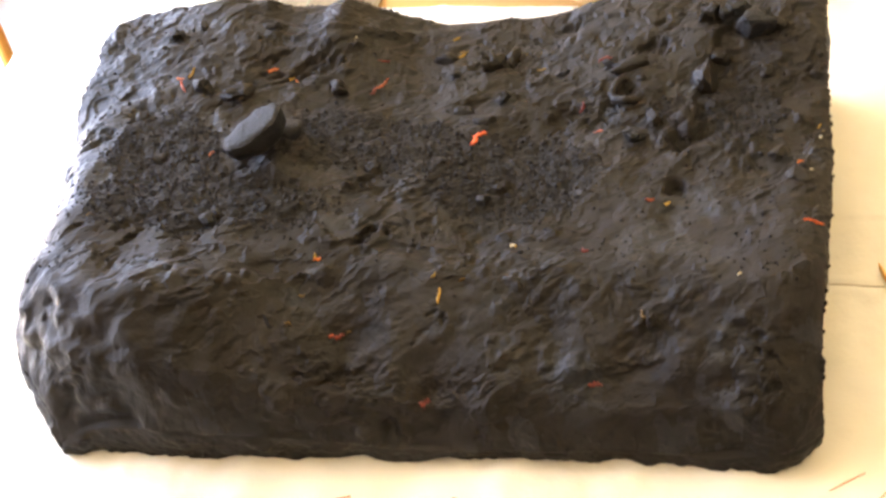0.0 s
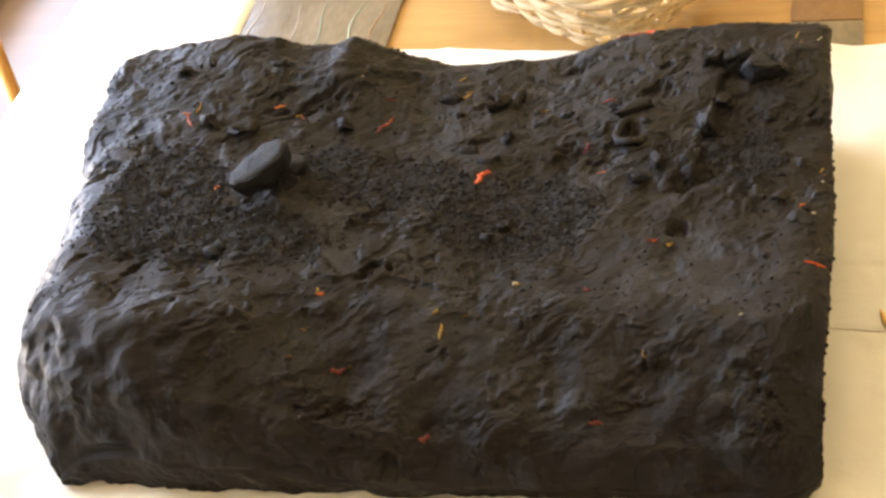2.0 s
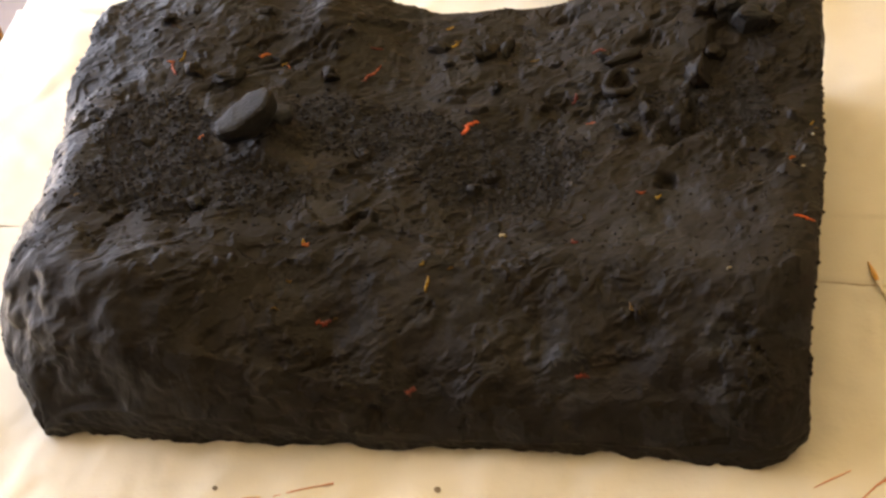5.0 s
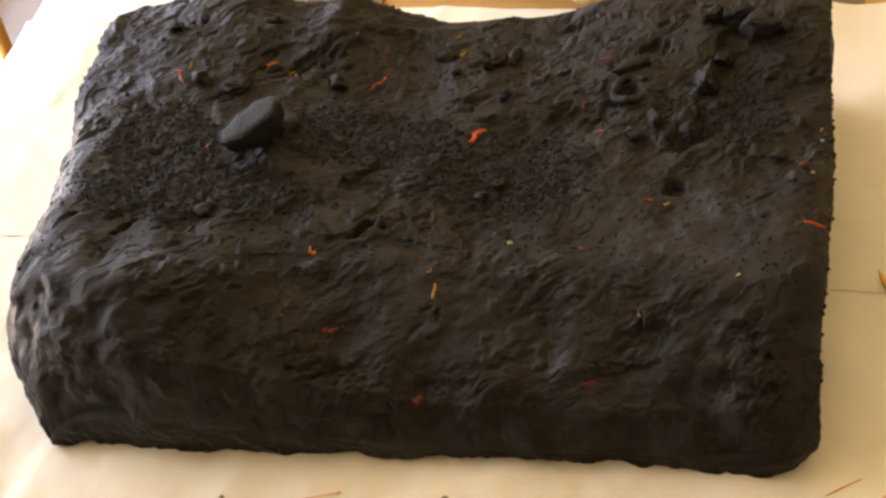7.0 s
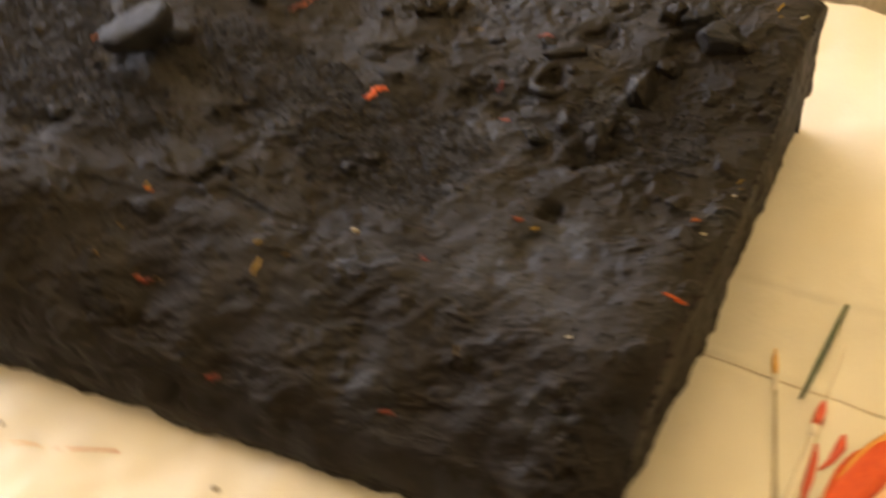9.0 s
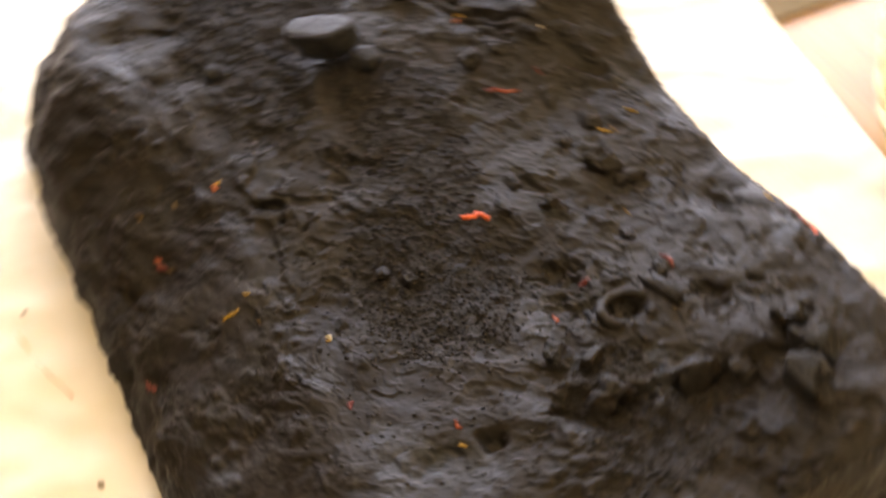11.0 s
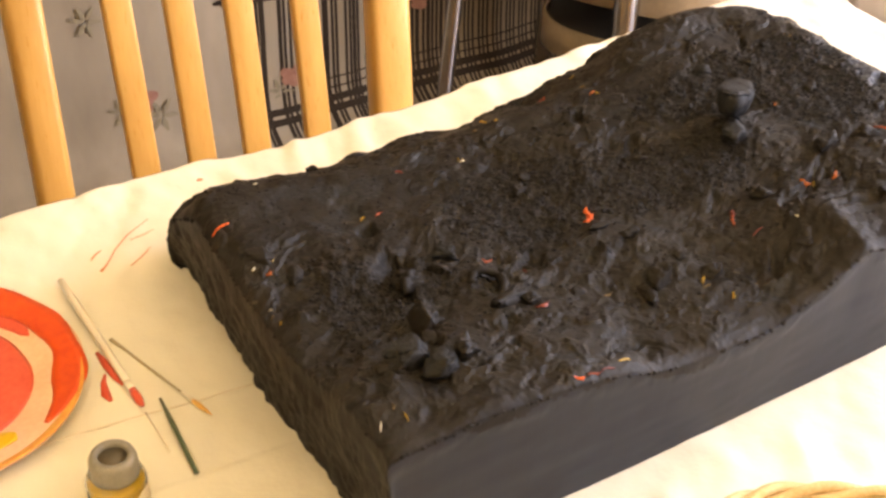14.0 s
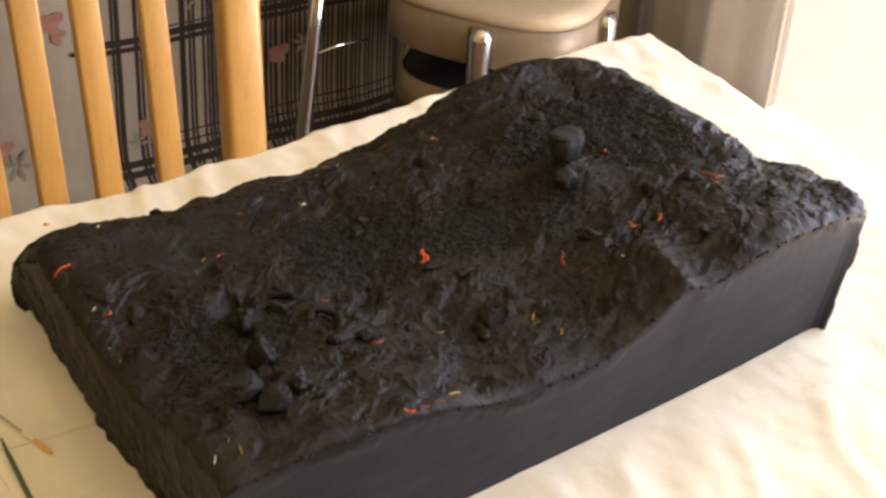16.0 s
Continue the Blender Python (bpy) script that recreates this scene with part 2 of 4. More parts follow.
def paper_material():
    m, tree, s = nodes_of("soft_white_paper")
    vec = coords(tree)
    broad, small = noise_tex(tree, vec, 5.0, 4.0), noise_tex(tree, vec, 240.0, 3.0)
    tree.links.new(ramp(tree, broad, [(0.3, (0.71, 0.69, 0.60)), (0.7, (0.77, 0.755, 0.67))]), s.inputs["Base Color"])
    s.inputs["Roughness"].default_value = 0.9
    s.inputs["Specular IOR Level"].default_value = 0.15
    v = node(tree, "ShaderNodeTexVoronoi", Scale=210.0)
    tree.links.new(vec, v.inputs["Vector"])
    bump(tree, s, maths(tree, "MULTIPLY_ADD", small, 0.6, maths(tree, "MULTIPLY", v.outputs["Distance"], 0.4)), 0.35, 0.0009)
    return m


M_PAPER = paper_material()


def line_mask(tree, coord, period, offset, width):
    t = maths(tree, "FRACT", maths(tree, "DIVIDE", maths(tree, "ADD", coord, 10 * period - offset), period))
    return maths(tree, "LESS_THAN", t, width / period)


def plaid_material():
    """Grey printed cloth: bundles of black lines up and across on one part of its width."""
    m, tree, s = nodes_of("grey_plaid_cloth")
    c = tree.nodes.new("ShaderNodeTexCoord")
    wob = noise_tex(tree, c.outputs["Object"], 9.0, 2.0)
    sep = tree.nodes.new("ShaderNodeSeparateXYZ")
    tree.links.new(c.outputs["Object"], sep.inputs[0])
    x = maths(tree, "MULTIPLY_ADD", wob, 0.003, sep.outputs["X"])
    z = maths(tree, "MULTIPLY_ADD", wob, 0.003, sep.outputs["Z"])
    UPRIGHTS = ((0.026, 3), (0.017, 5), (-0.016, 4), (-0.025, 3), (-0.036, 3), (-0.107, 6), (-0.121, 3), (-0.129, 3), (-0.148, 3), (-0.157, 3), (-0.165, 4), (-0.173, 3), (-0.190, 3),
                (-0.214, 3), (-0.228, 3), (-0.262, 3), (-0.280, 4), (-0.290, 3), (-0.300, 4), (-0.313, 3), (-0.323, 4), (-0.332, 3), (-0.341, 3), (-0.351, 4), (-0.362, 3), (-0.374, 3))
    masks = [maths(tree, "LESS_THAN", maths(tree, "ABSOLUTE", maths(tree, "ADD", x, 0.0025 - c0)), w * 0.00100) for c0, w in UPRIGHTS]
    dense = maths(tree, "LESS_THAN", x, -0.383)
    masks += [maths(tree, "MULTIPLY", dense, line_mask(tree, x, 0.0305, o, 0.0048)) for o in (0.002, 0.011, 0.0195)]
    across = [maths(tree, "LESS_THAN", maths(tree, "ABSOLUTE", maths(tree, "ADD", z, 0.0025 - c0)), w * 0.00100) for c0, w in
              ((-0.441, 7), (-0.457, 5), (-0.690, 6), (-0.706, 5), (-0.184, 7), (-0.199, 5))]
    far = maths(tree, "LESS_THAN", x, -0.08)
    across += [maths(tree, "MULTIPLY", far, maths(tree, "LESS_THAN", maths(tree, "ABSOLUTE", maths(tree, "ADD", z, 0.0025 - c0)), 0.0017)) for c0 in (-0.652, -0.671, -0.428)]
    masks += across
    total = masks[0]
    for k in masks[1:]:
        total = maths(tree, "MAXIMUM", total, k)
    total = maths(tree, "MULTIPLY", total, maths(tree, "LESS_THAN", x, 0.045))
    fade = maths(tree, "MULTIPLY", total, 0.96)
    vec = coords(tree, (1, 1, 0.3))
    ground = ramp(tree, noise_tex(tree, vec, 12.0, 5.0), [(0.3, (0.170, 0.147, 0.118)), (0.7, (0.228, 0.202, 0.166))])
    # print ground tinted darker past x -0.235, carrying the stool's shade
    shaded_ground = ramp(tree, noise_tex(tree, vec, 12.0, 5.0), [(0.3, (0.115, 0.093, 0.068)), (0.7, (0.165, 0.138, 0.105))])
    ground = mixed(tree, maths(tree, "LESS_THAN", x, -0.235), ground, shaded_ground)
    tree.links.new(mixed(tree, fade, ground, (0.016, 0.011, 0.009)), s.inputs["Base Color"])
    s.inputs["Roughness"].default_value = 0.95
    s.inputs["Specular IOR Level"].default_value = 0.08
    bump(tree, s, noise_tex(tree, c.outputs["Object"], 500.0, 2.0), 0.15, 0.0005)
    return m


M_PLAID = plaid_material()


# ---------- builders ----------
def thing(name, place, label, category, group="", kind=""):
    ob = new(name)
    ob.location = place
    ob.empty_display_size = 0.02
    return tagged(ob, label, category, group, kind)


def part(name, bm, material, parent=None, label="", smooth=True):
    me = bpy.data.meshes.new(name)
    bm.to_mesh(me)
    bm.free()
    for m in material if isinstance(material, (list, tuple)) else [material]:
        me.materials.append(m)
    if smooth:
        me.polygons.foreach_set("use_smooth", [True] * len(me.polygons))
    ob = new(name, me)
    if parent:
        ob.parent = parent
    return tagged(ob, label)


def mesh_part(name, verts, faces, material, parent=None, label="", smooth=True, slots=None):
    me = bpy.data.meshes.new(name)
    verts, faces = np.asarray(verts, np.float32), np.asarray(faces, np.int32)
    me.vertices.add(len(verts))
    me.vertices.foreach_set("co", verts.ravel())
    n = faces.shape[1]
    me.loops.add(faces.size)
    me.loops.foreach_set("vertex_index", faces.ravel())
    me.polygons.add(len(faces))
    me.polygons.foreach_set("loop_start", np.arange(0, faces.size, n, dtype=np.int32))
    me.polygons.foreach_set("loop_total", np.full(len(faces), n, np.int32))
    for m in material if isinstance(material, (list, tuple)) else [material]:
        me.materials.append(m)
    me.polygons.foreach_set("use_smooth", np.full(len(faces), smooth))
    if slots is not None:
        me.polygons.foreach_set("material_index", np.asarray(slots, np.int32))
    me.update()
    me.validate()
    ob = new(name, me)
    if parent:
        ob.parent = parent
    return tagged(ob, label)


def box(lo, hi, bevel=0.0, segments=2):
    bm = bmesh.new()
    bmesh.ops.create_cube(bm, size=1.0)
    lo, hi = Vector(lo), Vector(hi)
    for v in bm.verts:
        v.co = Vector(((v.co[i] + 0.5) * (hi[i] - lo[i]) + lo[i] for i in range(3)))
    if bevel:
        bmesh.ops.bevel(bm, geom=bm.edges[:], offset=bevel, segments=segments, profile=0.5, affect="EDGES")
    return bm


def tube(bm, points, radius, sides=8, flat=1.0, closed=False):
    """A swept rod; radius may be a number or one per point."""
    pts = [Vector(p) for p in points]
    radii = radius if isinstance(radius, (list, tuple)) else [radius] * len(pts)
    rings, side = [], None
    for i, p in enumerate(pts):
        a = pts[i - 1] if i or closed else p
        b = pts[(i + 1) % len(pts)] if i < len(pts) - 1 or closed else p
        d = (b - a).normalized()
        if side is None:
            side = d.orthogonal().normalized() if abs(d.z) > 0.9 else d.cross(Vector((0, 0, 1))).normalized()
        side = (side - d * side.dot(d)).normalized()
        up = d.cross(side)
        rings.append([bm.verts.new(p + radii[i] * (math.cos(2 * math.pi * k / sides) * side + flat * math.sin(2 * math.pi * k / sides) * up)) for k in range(sides)])
    for i in range(len(rings) if closed else len(rings) - 1):
        r, q = rings[i], rings[(i + 1) % len(rings)]
        for k in range(sides):
            bm.faces.new((r[k], r[(k + 1) % sides], q[(k + 1) % sides], q[k]))
    if not closed:
        bm.faces.new(rings[0][::-1])
        bm.faces.new(rings[-1])
    return bm


def lathe(profile, sides=48, shape=None):
    """Turns (radius, height) pairs about z; shape(angle) scales the radius."""
    bm = bmesh.new()
    rings = []
    for r, z in profile:
        if r < 1e-5:
            rings.append([bm.verts.new((0, 0, z))])
            continue
        ring = []
        for k in range(sides):
            a = 2 * math.pi * k / sides
            f = shape(a) if shape else 1.0
            ring.append(bm.verts.new((r * f * math.cos(a), r * f * math.sin(a), z)))
        rings.append(ring)
    for a, b in zip(rings, rings[1:]):
        for k in range(sides):
            j = (k + 1) % sides
            if len(a) == 1 and len(b) > 1:
                bm.faces.new((a[0], b[j], b[k]))
            elif len(b) == 1 and len(a) > 1:
                bm.faces.new((a[k], a[j], b[0]))
            elif len(a) > 1:
                bm.faces.new((a[k], a[j], b[j], b[k]))
    bmesh.ops.recalc_face_normals(bm, faces=bm.faces[:])
    return bm


def rock(size, seed, rough=0.22, level=3, facets=0.0, boxy=0.75):
    bm = bmesh.new()
    bmesh.ops.create_icosphere(bm, subdivisions=level, radius=1.0)
    off = Vector((seed * 3.17, seed * 1.71, seed * 0.93))
    for v in bm.verts:
        n = v.co.normalized()
        f = 1 + rough * noise.noise(n * 1.3 + off) + 0.55 * rough * noise.noise(n * 3.1 + off) + 0.35 * rough * noise.noise(n * 7.3 + off) + 0.2 * rough * noise.noise(n * 15.0 + off)
        p = Vector([math.copysign(abs(c) ** boxy, c) for c in n]) * f
        if facets:
            for k in range(7):
                a = Vector((noise.noise(off + Vector((k, 0.3, 0))), noise.noise(off + Vector((0, k + 0.5, 0.7))), noise.noise(off + Vector((0.4, 0, k + 0.2)))))
                a = a.normalized()
                over = p.dot(a) - (0.78 - 0.1 * (k % 2))
                if over > 0:
                    p -= a * over * facets
        v.co = Vector((p.x * size[0], p.y * size[1], p.z * size[2]))
    return bm


# ---------- the room ----------
X0, X1, Y0, Y1, FLOOR, CEIL = -1.15, 2.6, -1.34, 3.0, -0.75, 1.75
DOOR_LO, DOOR_HI, DOOR_TOP = -0.84, 2.3, 1.40


def structure(name, bm, material, label):
    return tagged(part(name, bm, material, smooth=False), label, kind="structure")


structure("floor", box((X0 - 0.12, Y0 - 0.12, FLOOR - 0.1), (X1 + 0.12, Y1 + 0.12, FLOOR)), M_FLOOR, "dark brown wooden floor in the sunlit room")
structure("ceiling", box((X0 - 0.12, Y0 - 0.12, CEIL), (X1 + 0.12, Y1 + 0.12, CEIL + 0.1)), M_CEILFILL, "plain warm white ceiling")
structure("wall_south", box((X0 - 0.12, Y0 - 0.12, FLOOR), (X1 + 0.12, Y0, CEIL)), M_WALLBROWN, "unseen wall behind the printed cloth, browned to cut bounced light")
structure("wall_north", box((X0 - 0.12, Y1, FLOOR), (X1 + 0.12, Y1 + 0.12, CEIL)), M_WALL, "unseen cream wall that bounces light")
# unseen wall in the pale ceiling tone, added to throw fill on the paper
structure("wall_east", box((X1, Y0, FLOOR), (X1 + 0.12, Y1, CEIL)), M_CEILFILL, "unseen cream wall that bounces light")
wall_west = tagged(new("wall_west"), "unseen cream wall that bounces light with a wide glass door", kind="structure")
for lo, hi in (((X0 - 0.12, Y0, FLOOR), (X0, DOOR_LO, CEIL)), ((X0 - 0.12, DOOR_HI, FLOOR), (X0, Y1, CEIL)), ((X0 - 0.12, DOOR_LO, DOOR_TOP), (X0, DOOR_HI, CEIL))):
    part("wall_piece", box(lo, hi), M_WALL, wall_west, smooth=False)

door = tagged(new("door_1"), "wide white framed glass balcony door, shut", "glass door", kind="structure")
for y in (DOOR_LO, 0.84, DOOR_HI - 0.06):
    part("door_stile", box((X0 - 0.09, y, FLOOR), (X0 - 0.03, y + 0.06, DOOR_TOP), 0.006), M_FRAME, door)
for z in (FLOOR, DOOR_TOP - 0.07):
    part("door_rail", box((X0 - 0.088, DOOR_LO + 0.062, z), (X0 - 0.032, 0.838, z + 0.07), 0.006), M_FRAME, door)
    part("door_rail", box((X0 - 0.088, 0.902, z), (X0 - 0.032, DOOR_HI - 0.062, z + 0.07), 0.006), M_FRAME, door)
for a, b in ((DOOR_LO + 0.062, 0.838), (0.902, DOOR_HI - 0.062)):
    pane = part("pane", box((X0 - 0.063, a, FLOOR + 0.072), (X0 - 0.057, b, DOOR_TOP - 0.072)), M_GLASS, door, smooth=False)
    pane.visible_shadow = False


def backdrop_material():
    m, tree, s = nodes_of("bright_overcast_distance")
    s.inputs["Base Color"].default_value = (0.8, 0.8, 0.8, 1)
    s.inputs["Emission Color"].default_value = (0.95, 0.98, 1.0, 1)
    s.inputs["Emission Strength"].default_value = 4.0
    return m


structure("backdrop", box((-7.1, -7.0, -3.0), (-7.0, 9.0, 4.0)), backdrop_material(), "bright hazy distance outside the glass door")
structure("balcony_floor", box((-3.2, -2.0, FLOOR - 0.14), (X0 - 0.12, 4.0, FLOOR - 0.02)), M_FRAME, "pale balcony floor outside the door")


def hanging_cloth(name, x_of, y_of, width, z0, z1, nu, nv, material, label, category):
    """A hanging sheet with soft folds and a real thickness; x_of and y_of take (u, v)."""
    u, v = np.meshgrid(np.linspace(0, 1, nu), np.linspace(0, 1, nv))
    front = np.stack([x_of(u, v), y_of(u, v), z0 + (z1 - z0) * v], -1).reshape(-1, 3)
    i = np.arange((nv - 1) * nu).reshape(nv - 1, nu)[:, :-1].ravel()
    faces = np.stack([i, i + 1, i + nu + 1, i + nu], -1)
    ob = mesh_part(name, front, faces, material)
    solid = ob.modifiers.new("thickness", "SOLIDIFY")
    solid.thickness = width
    return tagged(ob, label, category)


cloth = hanging_cloth("printed_curtain", lambda u, v: -0.95 + 1.9 * u,
                      lambda u, v: -1.2 + 0.004 * np.sin(u * 31 + 0.6 * v) + 0.002 * np.sin(u * 77 + 1.3) + 0.085 * np.exp(-v * 2.195 / 0.025), 0.003, -0.745, 1.45, 160, 220,
                      M_PLAID, "grey cloth printed with black plaid lines and faded roses", "curtain")
part("curtain_rail", tube(bmesh.new(), [(-1.0, -1.2, 1.462), (1.0, -1.2, 1.462)], 0.012), M_CHROME, cloth)


def printed_flower(x, z, size, kind, turn):
    bm = bmesh.new()
    if kind == "rose":
        petals = [(0.0, 0.0, 0.55, 0.45), (0.45, 0.2, 0.5, 0.4), (-0.4, 0.25, 0.45, 0.4), (0.1, -0.5, 0.6, 0.3), (0.5, -0.35, 0.35, 0.3)]
    elif kind == "bow":
        petals = [(-0.5, 0.2, 0.5, 0.4), (-0.45, -0.35, 0.5, 0.35), (0.35, 0.0, 0.6, 0.28)]
    else:
        petals = [(0.5 * math.cos(a), 0.6 * math.sin(a), 0.42, 0.13) for a in (0.3, 1.1, 2.2, 3.3, 4.4, 5.4)]
    for px, pz, a, b in petals:
        lean = math.atan2(pz, px) if kind == "leaf" else turn
        ring = []
        for k in range(14):
            t = 2 * math.pi * k / 14
            qx, qz = a * math.cos(t), b * math.sin(t) * (1 + 0.15 * math.cos(3 * t))
            ring.append(bm.verts.new((size * (px + qx * math.cos(lean) - qz * math.sin(lean)), 0.0006 * len(ring) / 14, size * (pz + qx * math.sin(lean) + qz * math.cos(lean)))))
        bm.faces.new(ring)
    ob = part("printed_flower", bm, {"rose": M_ROSE, "bow": M_INK, "leaf": M_LEAF}[kind], cloth)
    y = -1.2 + 0.004 * math.sin((x + 0.95) / 1.9 * 31 + 0.3) + 0.002 * math.sin((x + 0.95) / 1.9 * 77 + 1.3)
    ob.location = (x, y + 0.007, z)


for row in ((0.13, -0.375, 0.026, "rose", 0.4), (0.12, -0.405, 0.017, "rose", 1.0), (0.087, -0.449, 0.016, "bow", 0.0), (0.215, -0.64, 0.036, "leaf", 0.0),
            (0.285, -0.61, 0.03, "leaf", 0.5), (-0.04, -0.625, 0.028, "rose", 0.7), (-0.015, -0.655, 0.03, "leaf", 0.3), (-0.134, -0.385, 0.026, "leaf", 0.8), (-0.31, -0.54, 0.026, "rose", 0.2),
            (0.24, -0.60, 0.026, "rose", 0.9), (0.33, -0.42, 0.03, "leaf", 0.1), (0.42, -0.50, 0.03, "rose", 0.2), (-0.36, -0.53, 0.024, "leaf", 0.4)):
    printed_flower(*row)

side_curtain = hanging_cloth("side_curtain", lambda u, v: -1.02 + 0.020 * np.sin(u * 19 + 0.4 * v) + 0.006 * np.sin(u * 47),
                             lambda u, v: -1.15 + 0.54 * u, 0.002, -0.74, 1.48, 140, 10, M_CURTAIN, "pale grey curtain drawn aside from the glass door", "curtain")
part("curtain_rail", tube(bmesh.new(), [(-1.02, -1.19, 1.492), (-1.02, 2.3, 1.492)], 0.012), M_CHROME, side_curtain)

# ---------- table and paper ----------
table = thing("table", (0.49, 0.46, FLOOR), "golden brown wooden table, mostly covered with white paper", "table")
TZ = -FLOOR
part("tabletop", box((-0.765, -0.585, TZ - 0.034), (0.765, 0.60, TZ - 0.004), 0.006), M_TABLE, table)
for sx in (-1, 1):
    for sy in (-1, 1):
        part("leg", box((sx * 0.70 - 0.03, sy * 0.52 - 0.03, 0.0), (sx * 0.70 + 0.03, sy * 0.52 + 0.03, TZ - 0.036), 0.006), M_TABLE, table)
for sy in (-1, 1):
    part("apron", box((-0.668, sy * 0.52 - 0.011, TZ - 0.115), (0.668, sy * 0.52 + 0.011, TZ - 0.036), 0.003), M_TABLE, table)


def paper_edge(x):
    return -0.116 - 0.015 * sstep(0.45, 0.57, x) - 0.034 * sstep(0.44, -0.20, x) + 0.004 * fbm(x * 14, x * 0, x * 0, 4, 8)


def paper_height(x, y):
    h = 0.0044 * fbm(x * 9, y * 9, x * 0, 4, 21) + 0.0020 * fbm(x * 24, y * 13, x * 0, 3, 23) + 0.0009 * fbm(x * 40, y * 30, x * 0, 3, 22) + 0.0005 * np.sin(x * 130 + 6 * fbm(x * 6, y * 6, x * 0, 2, 5)) * sstep(-0.02, -0.09, y)
    h += sstep(0.03, -0.01, y) * (0.0056 * np.maximum(np.sin((x * 0.95 - y * 0.5) * 74 + 5 * fbm(x * 5, y * 5, x * 0, 2, 67)), 0) ** 2 * fbm(x * 8, y * 4, x * 0, 2, 68) + 0.0036 * fbm(x * 30, y * 22, x * 0, 3, 69))
    crease = 0.195 + 0.058 * (0.69 - x) / 0.86
    h += -0.0010 * np.exp(-((y - crease) / 0.0030) ** 2) + 0.0004 * np.exp(-((y - crease - 0.005) / 0.004) ** 2)
    h += 0.0016 * sstep(0.279, 0.281, y) * sstep(0.60, 0.62, x)
    back = sstep(0.43, 0.47, y)
    folds = np.sin((x * 0.9 - y * 0.45) * 62 + 5 * fbm(x * 5, y * 5, x * 0, 2, 31))
    h += back * (0.0022 * np.maximum(folds, 0) ** 3 + 0.0014 * fbm(x * 26, y * 12, x * 0, 3, 41))
    left = sstep(-0.06, -0.12, x)
    h += left * 0.0018 * np.maximum(np.sin((y * 0.8 + x * 0.5) * 70 + 4 * fbm(x * 5, y * 5, x * 0, 2, 61)), 0) ** 3
    drop = np.maximum(0, paper_edge(x) + 0.006 - y)
    return h + 0.0012 - 18 * drop ** 2


nx, ny = 420, 240
u, v = np.meshgrid(np.linspace(0, 1, nx), np.linspace(0, 1, ny))
px = -0.272 + 1.50 * u + 0.002 * fbm(v * 9, u * 0, u * 0, 3, 3)
lo_edge = paper_edge(px)
hi_edge = 0.608 + 0.075 * np.maximum(0, 0.37 - px) * sstep(-0.30, 0.1, px) + 0.003 * fbm(px * 11, px * 0, px * 0, 3, 9)
py = lo_edge + (hi_edge - lo_edge) * v
pz = paper_height(px, py)
i = np.arange((ny - 1) * nx).reshape(ny - 1, nx)[:, :-1].ravel()
quads = np.stack([i, i + 1, i + nx + 1, i + nx], -1)
paper = mesh_part("table_paper", np.stack([px, py, pz], -1).reshape(-1, 3), quads, M_PAPER)
solid = paper.modifiers.new("thickness", "SOLIDIFY")
solid.thickness, solid.offset = 0.0014, -1
tagged(paper, "creased white paper sheet spread over the table", "paper cover")

# thin darker strip along the crease, its colour standing in for shade
M_CREASESHADE = surface("crease_shade_strip", (0.62, 0.565, 0.465), (0.74, 0.68, 0.58), 90.0, (0.85, 0.95), spec=0.1)
fv, ff = [], []
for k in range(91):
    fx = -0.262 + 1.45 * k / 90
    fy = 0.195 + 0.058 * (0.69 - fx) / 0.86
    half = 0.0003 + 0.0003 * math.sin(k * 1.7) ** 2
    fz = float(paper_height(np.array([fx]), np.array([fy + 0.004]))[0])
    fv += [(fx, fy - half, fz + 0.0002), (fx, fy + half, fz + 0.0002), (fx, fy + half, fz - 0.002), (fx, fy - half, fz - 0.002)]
    if k:
        a, b = 4 * k - 4, 4 * k
        ff += [(a + q, b + q, b + (q + 1) % 4, a + (q + 1) % 4) for q in range(4)]
mesh_part("crease_shade", fv, ff, M_CREASESHADE, paper)

sheet = mesh_part("table_paper", [(-0.27 + 0.232 * a, 0.60 + 0.44 * b, 0.0005 + 0.0016 * math.sin(3 * a + 9 * b) ** 2) for b in np.linspace(0, 1, 24) for a in np.linspace(0, 1, 12)],
                  [(r * 12 + c, r * 12 + c + 1, r * 12 + c + 13, r * 12 + c + 12) for r in range(23) for c in range(11)], M_PAPER)
solid = sheet.modifiers.new("thickness", "SOLIDIFY")
solid.thickness, solid.offset = 0.0014, -1
tagged(sheet, "second white paper sheet beside the table mat", "paper cover")

# ---------- the lava landscape slab ----------


def round_edge(w, p=1.6):
    return (1 - (1 - np.clip(w, 0, 1)) ** p) ** (1 / p)


def x_left(y):
    return (-0.068 * (1 - np.exp(-np.maximum(y, 0) / 0.075)) + 0.006 * np.exp(-((y - 0.165) / 0.04) ** 2) + 0.018 * sstep(0.24, 0.36, y) + 0.001 + 0.010 * sstep(0.39, 0.43, y)
            - 0.009 * np.exp(-((y - 0.07) / 0.06) ** 2) + 0.006 * sstep(0.06, 0.0, y))


def x_right(y):
    return 0.619 + 0.008 * y + 0.006 * np.exp(-((y - 0.21) / 0.11) ** 2)


def y_front(x):
    return -0.003 + 0.003 * np.exp(-((x - 0.46) / 0.07) ** 2) - 0.006 * np.exp(-((x - 0.11) / 0.04) ** 2) + 0.026 * np.clip((x - 0.575) / 0.046, 0, 1) ** 2.2


def y_cut(x):
    """The upper edge of the cut face, which overhangs its foot."""
    return 0.424 + 0.075 * x - 0.045 * x * x


def y_foot(x):
    return 0.405 + 0.088 * x - 0.052 * x * x


